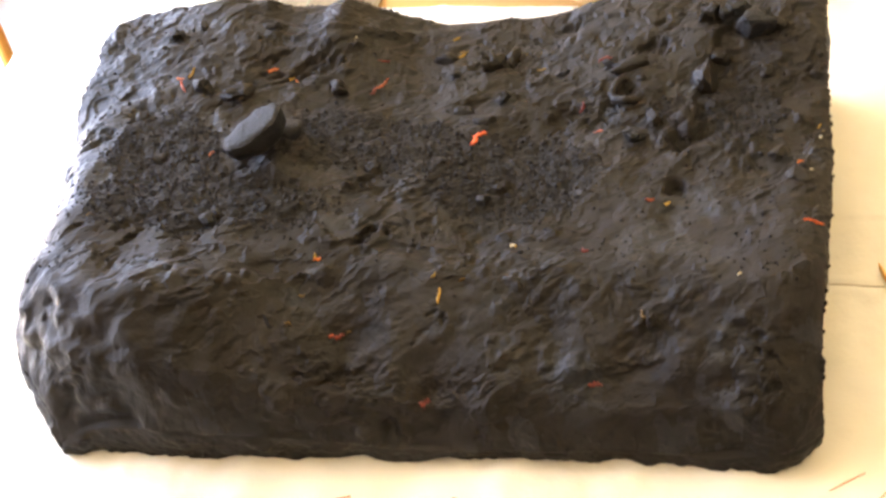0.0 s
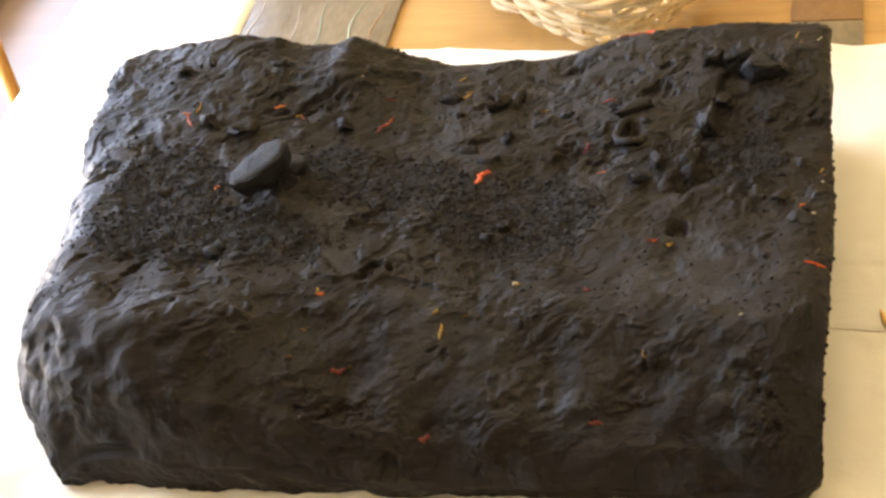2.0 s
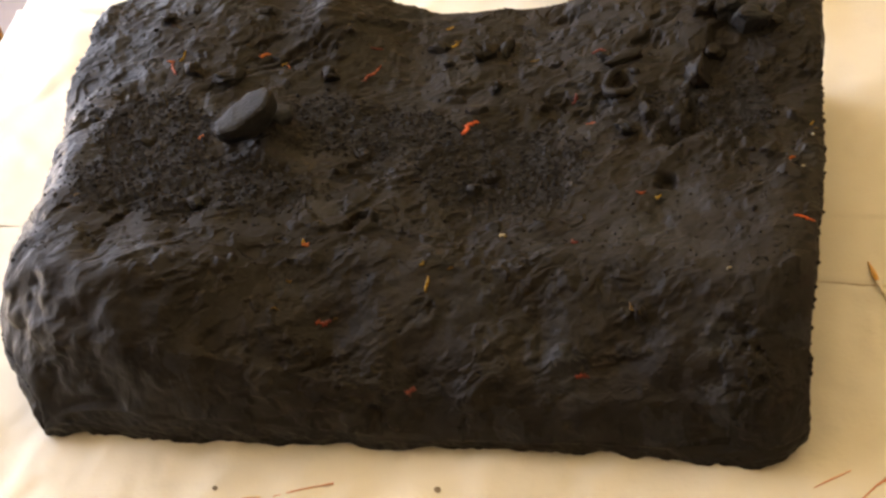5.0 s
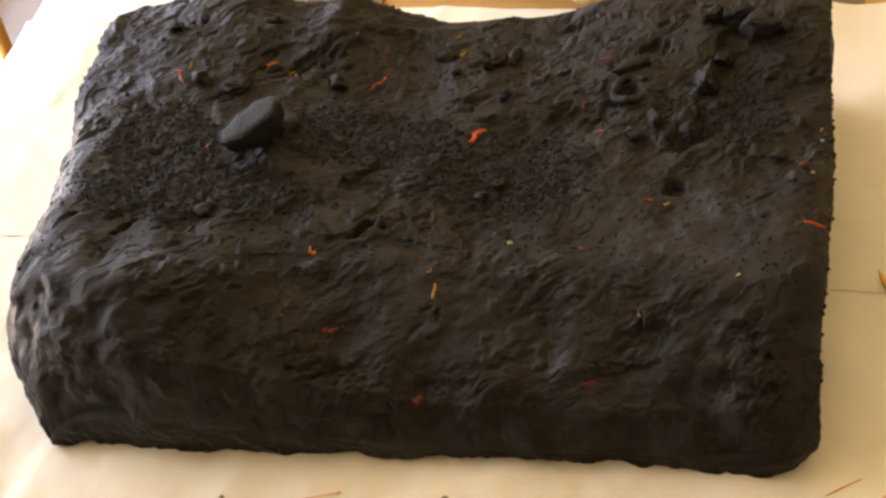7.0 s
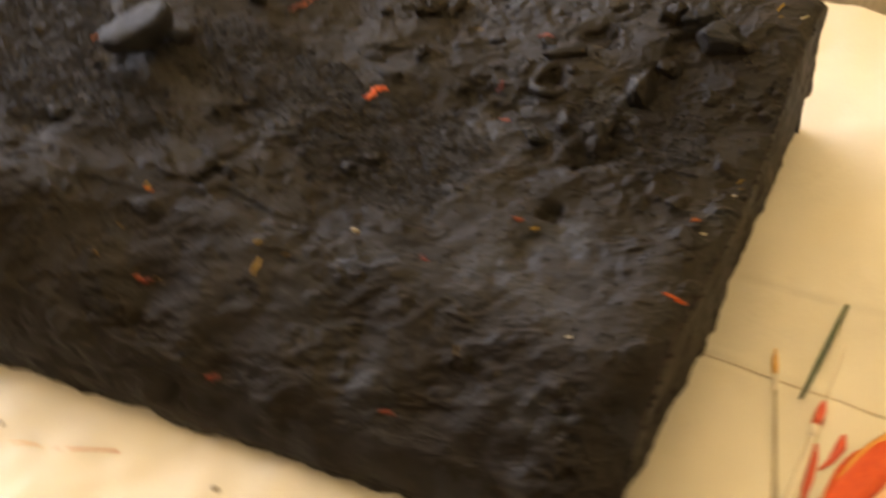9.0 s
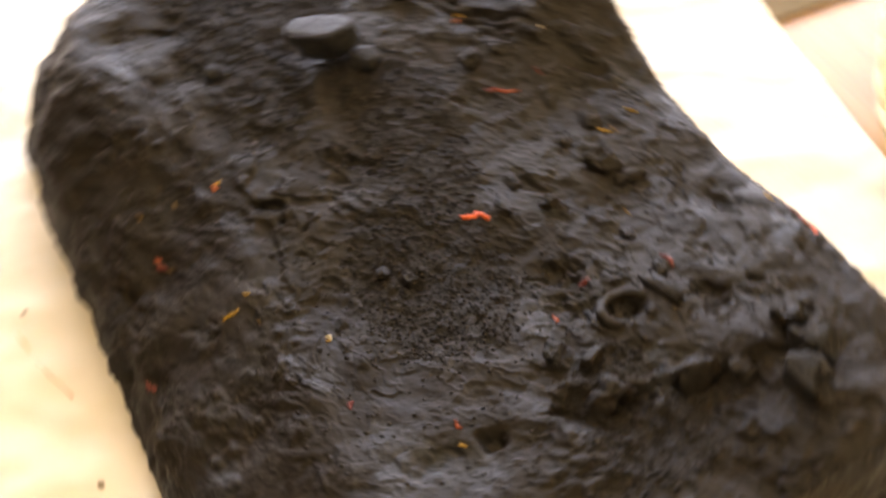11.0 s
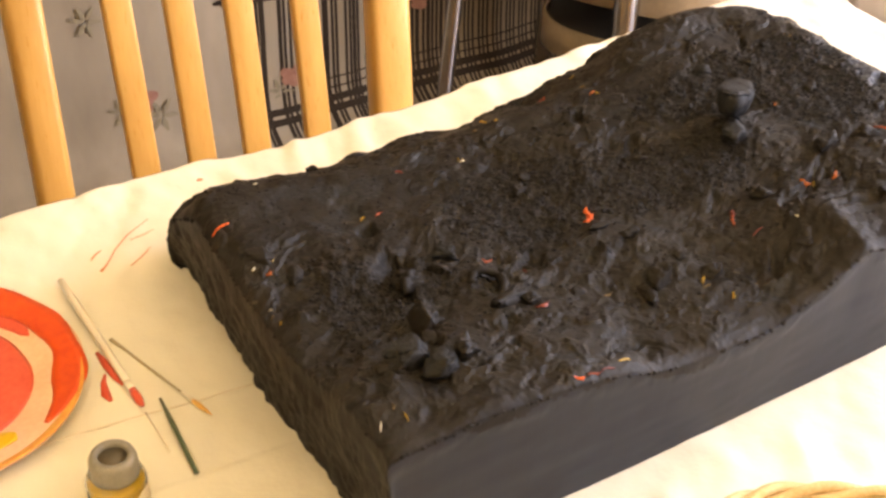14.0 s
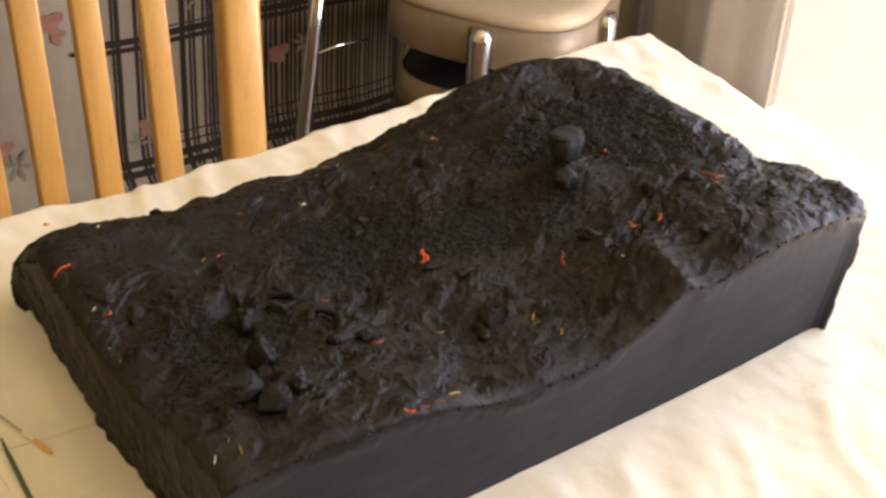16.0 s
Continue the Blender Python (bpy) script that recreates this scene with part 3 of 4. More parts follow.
def hump(x, y, cx, cy, sx, sy):
    return np.exp(-((x - cx) / sx) ** 2 - ((y - cy) / sy) ** 2)


def ground(x, y):
    """The slab's broad height: a plateau, a back edge with a saddle in it, and a sloping front."""
    plateau = (0.117 + 0.024 * sstep(0.30, 0.08, x) - 0.009 * hump(x, y, 0.37, 0.15, 0.07, 0.05) - 0.008 * hump(x, y, 0.38, 0.255, 0.05, 0.03)
               + 0.008 * hump(x, y, 0.46, 0.322, 0.035, 0.03) + 0.006 * hump(x, y, 0.525, 0.285, 0.04, 0.04) + 0.008 * hump(x, y, 0.60, 0.17, 0.05, 0.11)
               + 0.004 * hump(x, y, 0.29, 0.20, 0.05, 0.03) + 0.015 * hump(x, y, 0.160, 0.234, 0.024, 0.022) - 0.006 * hump(x, y, 0.08, 0.10, 0.08, 0.03))
    edge = (0.112 + 0.034 * sstep(0.284, 0.180, x) + 0.010 * sstep(0.15, 0.08, x) + 0.006 * np.exp(-((x - 0.185) / 0.015) ** 2)
            + 0.027 * sstep(0.34, 0.475, x) + 0.005 * sstep(0.48, 0.53, x) - 0.003 * sstep(0.53, 0.60, x))
    t = plateau + (edge - plateau) * sstep(0.285, 0.405, y) + 0.006 * hump(x, y, 0.205, 0.382, 0.035, 0.022) + 0.006 * hump(x, y, 0.54, 0.375, 0.05, 0.03)
    t = t - 0.007 * (1 - round_edge((y_cut(x) - y) / 0.010))
    start = 0.045 + 0.049 * sstep(0.36, 0.07, x) + 0.012 * sstep(0.54, 0.60, x)
    d = y - y_front(x)
    f = np.clip(d / (0.112 - 0.045 * sstep(0.22, 0.05, x) - 0.022 * sstep(0.46, 0.56, x)), 0, 1)
    t = start + (t - start) * (1 - (1 - f) ** (1.25 + 0.3 * sstep(0.32, 0.2, x)))
    t = t * (0.45 + 0.55 * round_edge(d / 0.014))
    back = sstep(0.23, 0.33, y)
    e2 = 0.42 + 0.49 * back + (0.58 - 0.49 * back) * round_edge((x - x_left(y)) / (0.062 - 0.006 * back), 1.6 - 0.2 * back)
    e3 = 0.94 + 0.06 * round_edge((x_right(y) - x) / 0.016)
    return t * e2 * e3


def gravel_mask(x, y):
    wob = 0.25 * fbm(x * 30, y * 30, x * 0, 3, 77)
    total = 0
    for cx, cy, sx, sy in ((0.11, 0.165, 0.12, 0.045), (0.36, 0.215, 0.085, 0.062), (0.23, 0.25, 0.09, 0.045), (0.555, 0.275, 0.035, 0.05), (0.50, 0.275, 0.03, 0.03), (0.06, 0.23, 0.06, 0.05)):
        d = np.hypot((x - cx) / sx, (y - cy) / sy) + wob
        total = np.maximum(total, sstep(1.1, 0.75, d))
    return total


def relief(x, y, z):
    """Smeared plaster: broad swells, torn ledges, gouges, knife strokes, grit."""
    wx = 0.014 * fbm(x * 18, y * 18, z * 18, 3, 11) + 0.0012 * fbm(x * 80, y * 80, z * 80, 2, 51)
    wy = 0.014 * fbm(x * 18, y * 18, z * 18, 3, 12) + 0.0012 * fbm(x * 80, y * 80, z * 80, 2, 52)
    p, q, r = x + wx, y + wy, z + wx
    a, b = 0.85 * p + 0.53 * q, 0.85 * q - 0.53 * p
    swell = 0.0062 * fbm(x * 13, y * 13, z * 13, 2, 13) + 0.0030 * fbm(a * 24, b * 34, r * 30, 2, 66)
    s = fbm(a * 14, b * 26, r * 22, 5, 14, 0.55) * 2.8
    step = np.floor(s) + sstep(0.62, 1.0, s - np.floor(s))
    where = 0.2 + 0.8 * sstep(-0.15, 0.25, fbm(x * 10, y * 14, z * 10, 2, 35))
    ledges = 0.0028 * (step * where + 0.35 * (s - np.floor(s)))
    n1 = fbm(a * 25, b * 44, r * 34, 5, 54, 0.56)
    gouges = -0.0075 * sstep(0.16, 0.46, n1) * sstep(-0.2, 0.2, fbm(x * 12, y * 12, z * 12, 2, 57))
    n2 = fbm(a * 28, b * 46, r * 34, 5, 58, 0.56)
    lifts = 0.0034 * sstep(0.18, 0.42, n2) * sstep(-0.15, 0.25, fbm(x * 12, y * 12, z * 12, 2, 59))
    clod = 0.0085 * np.maximum(0, fbm(x * 48, y * 48, z * 48, 3, 33) - 0.26) * sstep(0.0, 0.3, fbm(x * 11, y * 11, z * 11, 2, 34))
    strata = 0.0011 * np.sin(q * 520 + 20 * fbm(x * 8, y * 8, z * 8, 2, 56)) * hump(x, y, 0.15, 0.375, 0.06, 0.020)
    crumbly = 0.35 + 0.65 * sstep(0.25, -0.15, fbm(x * 12 + 3 * wx, y * 14, z * 12, 3, 71))
    fine = crumbly * (0.0011 * fbm(x * 110, y * 125, z * 110, 4, 17, 0.58) + 0.0040 * fbm(a * 36, b * 50, r * 42, 5, 60, 0.58)) + clod + strata
    calm = 0.30 + 0.70 * sstep(0.5, 1.2, np.hypot((x - 0.52) / 0.10, (y - 0.14) / 0.06))
    corner = hump(x, y, 0.0, 0.05, 0.14, 0.075)
    calm = calm * (1 - 0.35 * sstep(0.10, 0.05, y)) * (1 - 0.75 * corner) * (1 - 0.3 * hump(x, y, 0.06, 0.30, 0.12, 0.09))
    swell = swell * (1 + 0.9 * corner) * (1 + 0.6 * sstep(0.10, 0.04, y))
    clod = clod * (1 - 0.8 * corner)
    fine = fine * (1 - 0.5 * corner)
    plates = fbm(p * 22 - q * 8, q * 26 + p * 10, r * 22, 5, 63, 0.55) * 3.0
    torn = 0.0026 * (np.floor(plates) + sstep(0.78, 1.0, plates - np.floor(plates))) * hump(x, y, 0.39, 0.410, 0.13, 0.045)
    fine = fine + torn
    fine = fine - 0.008 * hump(x, y, 0.458, 0.310, 0.009, 0.012) - 0.009 * np.exp(-((p - 0.505) / 0.0085) ** 4 - ((q - 0.186) / 0.0075) ** 4)
    g = gravel_mask(x, y)
    f1, f2, own = cells(x * 230, y * 230, 18)
    h1, h2, own2 = cells(x * 110, y * 110, 19)
    grit = 0.0012 * (1 - f1) * own + 0.0018 * np.maximum(0, 0.8 - h1) * (own2 > 0.6)
    wander = 0.016 * fbm(x * 26, y * 26, x * 0, 4, 99)
    fine = fine - 0.0075 * sstep(0.519, 0.527, x + wander - 0.25 * (y - 0.33)) * sstep(0.585, 0.535, x) * sstep(0.235, 0.262, y + wander) * sstep(0.425, 0.395, y)
    lip = 1 - 0.5 * sstep(0.415, 0.435, y)
    fine = fine * (0.4 + 0.6 * lip)
    return swell + (ledges + gouges + lifts) * lip * calm * (1 - 0.55 * g) + fine + g * grit


NU, NV = 840, 540
u, v = np.meshgrid(np.linspace(0, 1, NU), np.linspace(0, 1, NV) ** 1.3)
y0 = v * 0.44
sx = x_left(y0) + u * (x_right(y0) - x_left(y0))
sy = y_front(sx) + v * (y_cut(sx) - y_front(sx))
sx = x_left(sy) + u * (x_right(sy) - x_left(sy))
sz = ground(sx, sy)
P = np.stack([sx, sy, sz], -1)
N = np.cross(np.gradient(P, axis=1), np.gradient(P, axis=0))
N /= np.linalg.norm(N, axis=-1, keepdims=True) + 1e-12
D = relief(sx, sy, sz)
rim = np.minimum(np.minimum(np.minimum(u, 1 - u) * 60, (1 - v) * 40), 1)
crumbs = 0.0022 * np.maximum(0, fbm(sx * 150, sy * 150, sz * 150, 3, 98)) * sstep(0.35, 0.0, rim)
P2 = P + N * (D * (0.5 + 0.5 * rim) + crumbs)[..., None]
P2[-1, :, 0] = P[-1, :, 0]
P2[-1, :, 1] = y_cut(P2[-1, :, 0])
P2[..., 2] = np.maximum(P2[..., 2], 0.006)

loop = np.concatenate([np.arange(NU), np.arange(1, NV) * NU + NU - 1, (NV - 1) * NU + np.arange(NU - 2, -1, -1), np.arange(NV - 2, 0, -1) * NU])
verts = P2.reshape(-1, 3)
edge_pts = verts[loop]
smooth_loop = np.stack([np.convolve(np.r_[edge_pts[-12:, k], edge_pts[:, k], edge_pts[:12, k]], np.ones(25) / 25, "valid") for k in (0, 1)], -1)
tang = np.roll(smooth_loop, -3, 0) - np.roll(smooth_loop, 3, 0)
out = np.stack([tang[:, 1], -tang[:, 0]], -1)
out /= np.linalg.norm(out, axis=1, keepdims=True) + 1e-12
base_pts = np.stack([np.convolve(np.r_[k[-4:], k, k[:4]], np.ones(9) / 9, "valid") for k in (P.reshape(-1, 3)[loop, 0], P.reshape(-1, 3)[loop, 1])], -1)
on_cut = np.zeros(len(loop))
on_cut[NU + NV - 2:2 * NU + NV - 3] = 1
inset = np.zeros(len(loop))
inset[:NU] = 0.004
inset[NU:NU + NV - 2] = 0.014
inset[2 * NU + NV - 3:] = 0.002
cut = slice(NU + NV - 2, 2 * NU + NV - 3)
inset[cut] = y_cut(edge_pts[cut, 0]) - y_foot(edge_pts[cut, 0])
inset = np.convolve(np.r_[inset[-20:], inset, inset[:20]], np.ones(41) / 41, "valid")
ROWS = 46
wall_rows = []
for r in range(1, ROWS + 1):
    f = r / ROWS
    z = edge_pts[:, 2] * (1 - f)
    b = min(1, f * 11)
    x, y = (edge_pts[:, k] * (1 - b) + base_pts[:, k] * b for k in (0, 1))
    lump = np.maximum(0, fbm(x * 45, y * 45, z * 45, 3, 36) - 0.15)
    wild = (0.005 * fbm(x * 18, y * 18, z * 18, 3, 27, 0.45) + 0.006 * lump + 0.0030 * fbm(x * 60, y * 60, z * 60, 4, 93, 0.6) + 0.002 * math.sin(math.pi * f) + 0.0045 * f * f * fbm(x * 70, y * 70, z * 70, 3, 44)) * min(1, f * 4)
    below = edge_pts[:, 2] * f
    smear = 0.0022 * sstep(0.024, 0.004, below) * (0.5 + fbm(x * 50, below * 60, x * 0, 4, 92))
    plain = 0.0010 * fbm(x * 12, y * 12, z * 30, 3, 28) * min(1, f * 3) + smear * min(1, f * 10)
    push = wild * (1 - on_cut) * (1 - 0.25 * sstep(0.8, 1.0, f)) + plain * on_cut - inset * f
    wall_rows.append(np.stack([x + out[:, 0] * push, y + out[:, 1] * push, np.full(len(loop), 0.0) if r == ROWS else z], -1))
body_verts = np.vstack([verts] + wall_rows)
i = np.arange((NV - 1) * NU).reshape(NV - 1, NU)[:, :-1].ravel()
faces = [np.stack([i, i + 1, i + NU + 1, i + NU], -1)]
loose = gravel_mask(verts[i, 0], verts[i, 1]) + 0.35 * fbm(verts[i, 0] * 90, verts[i, 1] * 90, verts[i, 0] * 0, 3, 95)
fx, fy = verts[i, 0], verts[i, 1]
# bluer, lighter slate tone towards the left edge and in ragged patches
ragged = 1.25 * fbm(fx * 20 + fy * 9, fy * 30 - fx * 6, fx * 0, 6, 96, 0.58)
slate = 1.0 * sstep(0.075, -0.01, fx - 0.03 * sstep(0.30, 0.40, fy)) * sstep(0.10, 0.20, fy)
for cx, cy, ax, ay in ((0.515, 0.145, 0.065, 0.040), (0.475, 0.300, 0.050, 0.016), (0.45, 0.428, 0.06, 0.014), (-0.03, 0.06, 0.05, 0.05), (0.30, 0.235, 0.025, 0.012)):
    slate = np.maximum(slate, 0.66 * sstep(1.7, 0.3, np.hypot((fx - cx) / ax, (fy - cy) / ay)))
slots = [np.where(loose > 0.75, 2, np.where(np.maximum(slate, 0.10) + ragged > 0.57, 3, 0))]
n = len(loop)
ring = loop
for r in range(ROWS):
    below = NU * NV + r * n + np.arange(n)
    faces.append(np.stack([ring, below, np.roll(below, -1), np.roll(ring, -1)], -1))
    top = edge_pts[:, 2] * r / ROWS
    hang = 0.004 + 0.014 * fbm(edge_pts[:, 0] * 26, edge_pts[:, 2] * 0 + top * 22, top * 0, 4, 91, 0.6)
    slots.append(((on_cut * np.roll(on_cut, -1) > 0) & (top > hang)).astype(int))
    ring = below
slab = thing("lava_landscape_slab", (0, 0, 0), "black painted rough plaster lava landscape slab with glowing paint dabs", "diorama")
mesh_part("crust", body_verts, np.vstack(faces), [M_CRUST, M_CUT, M_RUBBLE, M_SLATE], slab, slots=np.concatenate(slots))

flat_top = P2.reshape(-1, 3)
flat_normal = N.reshape(-1, 3)


def on_slab(x, y):
    """The surface point nearest to a place on the plan, and the normal of the broad form there."""
    k = int(np.argmin((flat_top[:, 0] - x) ** 2 + (flat_top[:, 1] - y) ** 2))
    return Vector(flat_top[k]), Vector(flat_normal[k])


def lay_rock(x, y, size, seed, turn=0.0, tilt=(0, 0), sink=0.35, rough=0.25, facets=0.8, label="", material=None, name="stone"):
    ob = part(name, rock(size, seed, rough, 4, facets), material or M_STONE, slab, label)
    p, nrm = on_slab(x, y)
    ob.matrix_basis = Matrix.Translation((p.x, p.y, p.z + size[2] * (1 - 2 * sink))) @ pose(0, 0, 0, tilt[0], tilt[1], turn)
    return ob


def slab_stone(seed):
    """A worn flat stone: a blunt long outline, a level top, steep sides that draw in below."""
    bm = bmesh.new()
    outline = ((-0.031, -0.005), (-0.027, 0.010), (-0.010, 0.016), (0.014, 0.017), (0.029, 0.009), (0.031, -0.002), (0.018, -0.013), (-0.012, -0.015))
    rings = []
    for z, f in ((-0.013, 0.72), (-0.003, 0.95), (0.006, 1.0), (0.0105, 0.88)):
        rings.append([bm.verts.new((x * f, y * f, z + 0.10 * x * (z > 0) - 0.08 * y * (z > 0))) for x, y in outline])
    for a, b in zip(rings, rings[1:]):
        for k in range(8):
            bm.faces.new((a[k], a[(k + 1) % 8], b[(k + 1) % 8], b[k]))
    bm.faces.new(rings[0][::-1])
    bm.faces.new(rings[-1])
    bmesh.ops.recalc_face_normals(bm, faces=bm.faces[:])
    bmesh.ops.bevel(bm, geom=bm.edges[:], offset=0.0030, segments=2, profile=0.5, affect="EDGES")
    bmesh.ops.triangulate(bm, faces=bm.faces[:])
    bmesh.ops.subdivide_edges(bm, edges=[e for e in bm.edges if e.calc_length() > 0.004], cuts=3, use_grid_fill=True)
    for v in bm.verts:
        v.co += v.co.normalized() * (0.0032 * noise.noise(v.co * 62 + Vector((seed, 0, 0))) + 0.0005 * noise.noise(v.co * 300))
    return bm


# one long flat stone lies aslant on a small mound, smaller stones lie about
propped = part("stone", slab_stone(4), M_STONE, slab, "long flat grey stone propped aslant")
propped.matrix_basis = Matrix.Translation((0.153, 0.220, 0.1595)) @ pose(0, 0, 0, 6, -10, 38)
lay_rock(0.172, 0.244, (0.013, 0.012, 0.010), 9, 20, (0, 0), 0.35, label="small grey stone")
lay_rock(0.126, 0.141, (0.006, 0.008, 0.006), 10, 70, (0, 0), 0.3, label="small pale grey stone")
STONES_LEFT = (
    (0.074, 0.307, 0.009, 0.014, 0.012, 70), (0.112, 0.299, 0.018, 0.010, 0.009, 12), (0.197, 0.319, 0.012, 0.009, 0.008, 0), (0.035, 0.372, 0.008, 0.007, 0.006, 30),
    (0.057, 0.384, 0.007, 0.007, 0.004, 70), (0.122, 0.384, 0.010, 0.005, 0.004, 5), (0.286, 0.372, 0.010, 0.011, 0.010, 50), (0.330, 0.360, 0.016, 0.014, 0.018, 15))
STONES_MIDDLE = (
    (0.346, 0.372, 0.012, 0.008, 0.008, 80), (0.314, 0.297, 0.011, 0.006, 0.006, 0), (0.335, 0.280, 0.011, 0.006, 0.005, 5), (0.350, 0.310, 0.007, 0.009, 0.007, 0),
    (0.520, 0.320, 0.014, 0.018, 0.021, 25), (0.546, 0.394, 0.019, 0.014, 0.015, 30), (0.522, 0.386, 0.010, 0.014, 0.012, 100), (0.562, 0.373, 0.022, 0.014, 0.017, 10))
STONES_RIGHT = (
    (0.509, 0.268, 0.016, 0.014, 0.014, 15), (0.363, 0.200, 0.009, 0.008, 0.009, 0), (0.249, 0.217, 0.012, 0.007, 0.007, 0),
    (0.467, 0.254, 0.007, 0.012, 0.009, 60), (0.457, 0.338, 0.018, 0.009, 0.010, 15), (0.440, 0.342, 0.009, 0.008, 0.007, 10), (0.577, 0.376, 0.012, 0.012, 0.011, 10))
STONES_REST = (
    (0.600, 0.196, 0.009, 0.012, 0.008, 30), (0.348, 0.184, 0.008, 0.007, 0.006, 60), (0.028, 0.268, 0.009, 0.010, 0.007, 0), (0.06, 0.215, 0.008, 0.008, 0.006, 0),
    (0.495, 0.066, 0.007, 0.006, 0.006, 0), (0.395, 0.345, 0.008, 0.006, 0.005, 0), (0.214, 0.398, 0.007, 0.006, 0.003, 15), (0.585, 0.225, 0.009, 0.009, 0.006, 0),
    (0.482, 0.272, 0.008, 0.010, 0.007, 20), (0.535, 0.352, 0.012, 0.010, 0.010, 60), (0.300, 0.345, 0.006, 0.006, 0.005, 0), (0.575, 0.330, 0.008, 0.007, 0.006, 30))
PALE_STONES = (13, 15, 19)
for k, (x, y, a, b, h, turn) in enumerate(STONES_LEFT + STONES_MIDDLE + STONES_RIGHT + STONES_REST):
    lay_rock(x, y, (a * 0.85, b * 0.85, h * 0.85), 20 + k, turn, (12 * math.sin(k * 2.1), 12 * math.cos(k * 1.7)), 0.30 if k in PALE_STONES else 0.51, 0.60, 0.85, material=M_STONE if k in PALE_STONES else M_CRUST)

# a ring of plaster with a hollow in it
bm = bmesh.new()
p, _ = on_slab(0.472, 0.310)
p.x = 0.458
tube(bm, [(p.x + 0.013 * math.cos(a) * (1 + 0.2 * math.sin(2 * a)), p.y + 0.017 * math.sin(a), p.z - 0.0014 + 0.002 * math.sin(3 * a)) for a in np.linspace(0.6, 5.9, 22)],
     [0.0024 + 0.0022 * abs(math.sin(1.3 * k)) for k in range(22)], 8)
part("plaster_ring", bm, M_CRUST, slab)

# loose grit lies in the hollows
rng = np.random.default_rng(5)
unit = bmesh.new()
bmesh.ops.create_icosphere(unit, subdivisions=1, radius=1.0)
uv = np.array([v.co[:] for v in unit.verts])
uf = np.array([[v.index for v in f.verts] for f in unit.faces])
unit.free()
tries = np.stack([rng.uniform(-0.05, 0.61, 22000), rng.uniform(0.08, 0.40, 22000)], -1)
keep = tries[rng.random(len(tries)) < gravel_mask(tries[:, 0], tries[:, 1]) * 0.95 + 0.08][:6800]
gv, gf = [], []
for k, (x, y) in enumerate(keep):
    p, _ = on_slab(x, y)
    r = rng.uniform(0.0006, 0.0014) * (1.8 if rng.random() < 0.07 else 1)
    q = uv * (1 + rng.uniform(-0.35, 0.35, (len(uv), 1))) * rng.uniform(0.7, 1.25, 3) * r
    gv.append(q + np.array(p) + (0, 0, r * 0.15))
    gf.append(uf + k * len(uv))
for k, q0 in enumerate(edge_pts[rng.choice(np.arange(NU + 40, len(loop) - 40), 300, replace=False)], len(keep)):
    r = rng.uniform(0.0008, 0.0022)
    q = uv * (1 + rng.uniform(-0.35, 0.35, (len(uv), 1))) * rng.uniform(0.7, 1.3, 3) * r
    gv.append(q + q0 + (0, 0, -0.5 * r))
    gf.append(uf + k * len(uv))
grit = mesh_part("grit", np.vstack(gv), np.vstack(gf), M_RUBBLE, slab)
tagged(grit, kind="stuff")


def dab(x, y, long, wide, turn, material, name="paint_dab", ragged=0.6, seed=0):
    """A thin ragged dab of paint that lies on the rough surface."""
    bm = bmesh.new()
    c, s = math.cos(radians(turn)), math.sin(radians(turn))
    spine, rows = 9, []
    for a in range(spine):
        t = a / (spine - 1) * 2 - 1
        half = wide * 0.33 * max(0.10, (1 - t * t) ** 0.5) * (1 + ragged * math.sin(seed * 3.1 + a * 2.9))
        bend = 0.30 * wide * math.sin(seed + 2.6 * t)
        row = []
        for b in (-1, 0, 1):
            lx, ly = long * 0.5 * t, bend + b * half
            gx, gy = x + lx * c - ly * s, y + lx * s + ly * c
            p, nrm = on_slab(gx, gy)
            row.append(bm.verts.new(Vector((gx, gy, p.z)) + nrm * (0.0015 if b == 0 else 0.0004)))
        rows.append(row)
    for a, b in zip(rows, rows[1:]):
        for k in (0, 1):
            bm.faces.new((a[k], a[k + 1], b[k + 1], b[k]))
    geo = bmesh.ops.extrude_face_region(bm, geom=bm.faces[:])
    for e in geo["geom"]:
        if isinstance(e, bmesh.types.BMVert):
            e.co.z -= 0.0025
    bmesh.ops.recalc_face_normals(bm, faces=bm.faces[:])
    return part(name, bm, material, slab)


M_DAB = surface("orange_red_dab", (0.48, 0.045, 0.010), (0.78, 0.14, 0.026), 170.0, (0.35, 0.6), 0.4, 0.0005)
M_DIMDAB = surface("faded_orange_red_dab", (0.20, 0.026, 0.008), (0.42, 0.075, 0.018), 170.0, (0.4, 0.6), 0.4, 0.0005)
M_DULLYELLOW = surface("dull_ochre_paint", (0.07, 0.035, 0.006), (0.17, 0.10, 0.014), 160.0, (0.4, 0.6), 0.4, 0.0005)
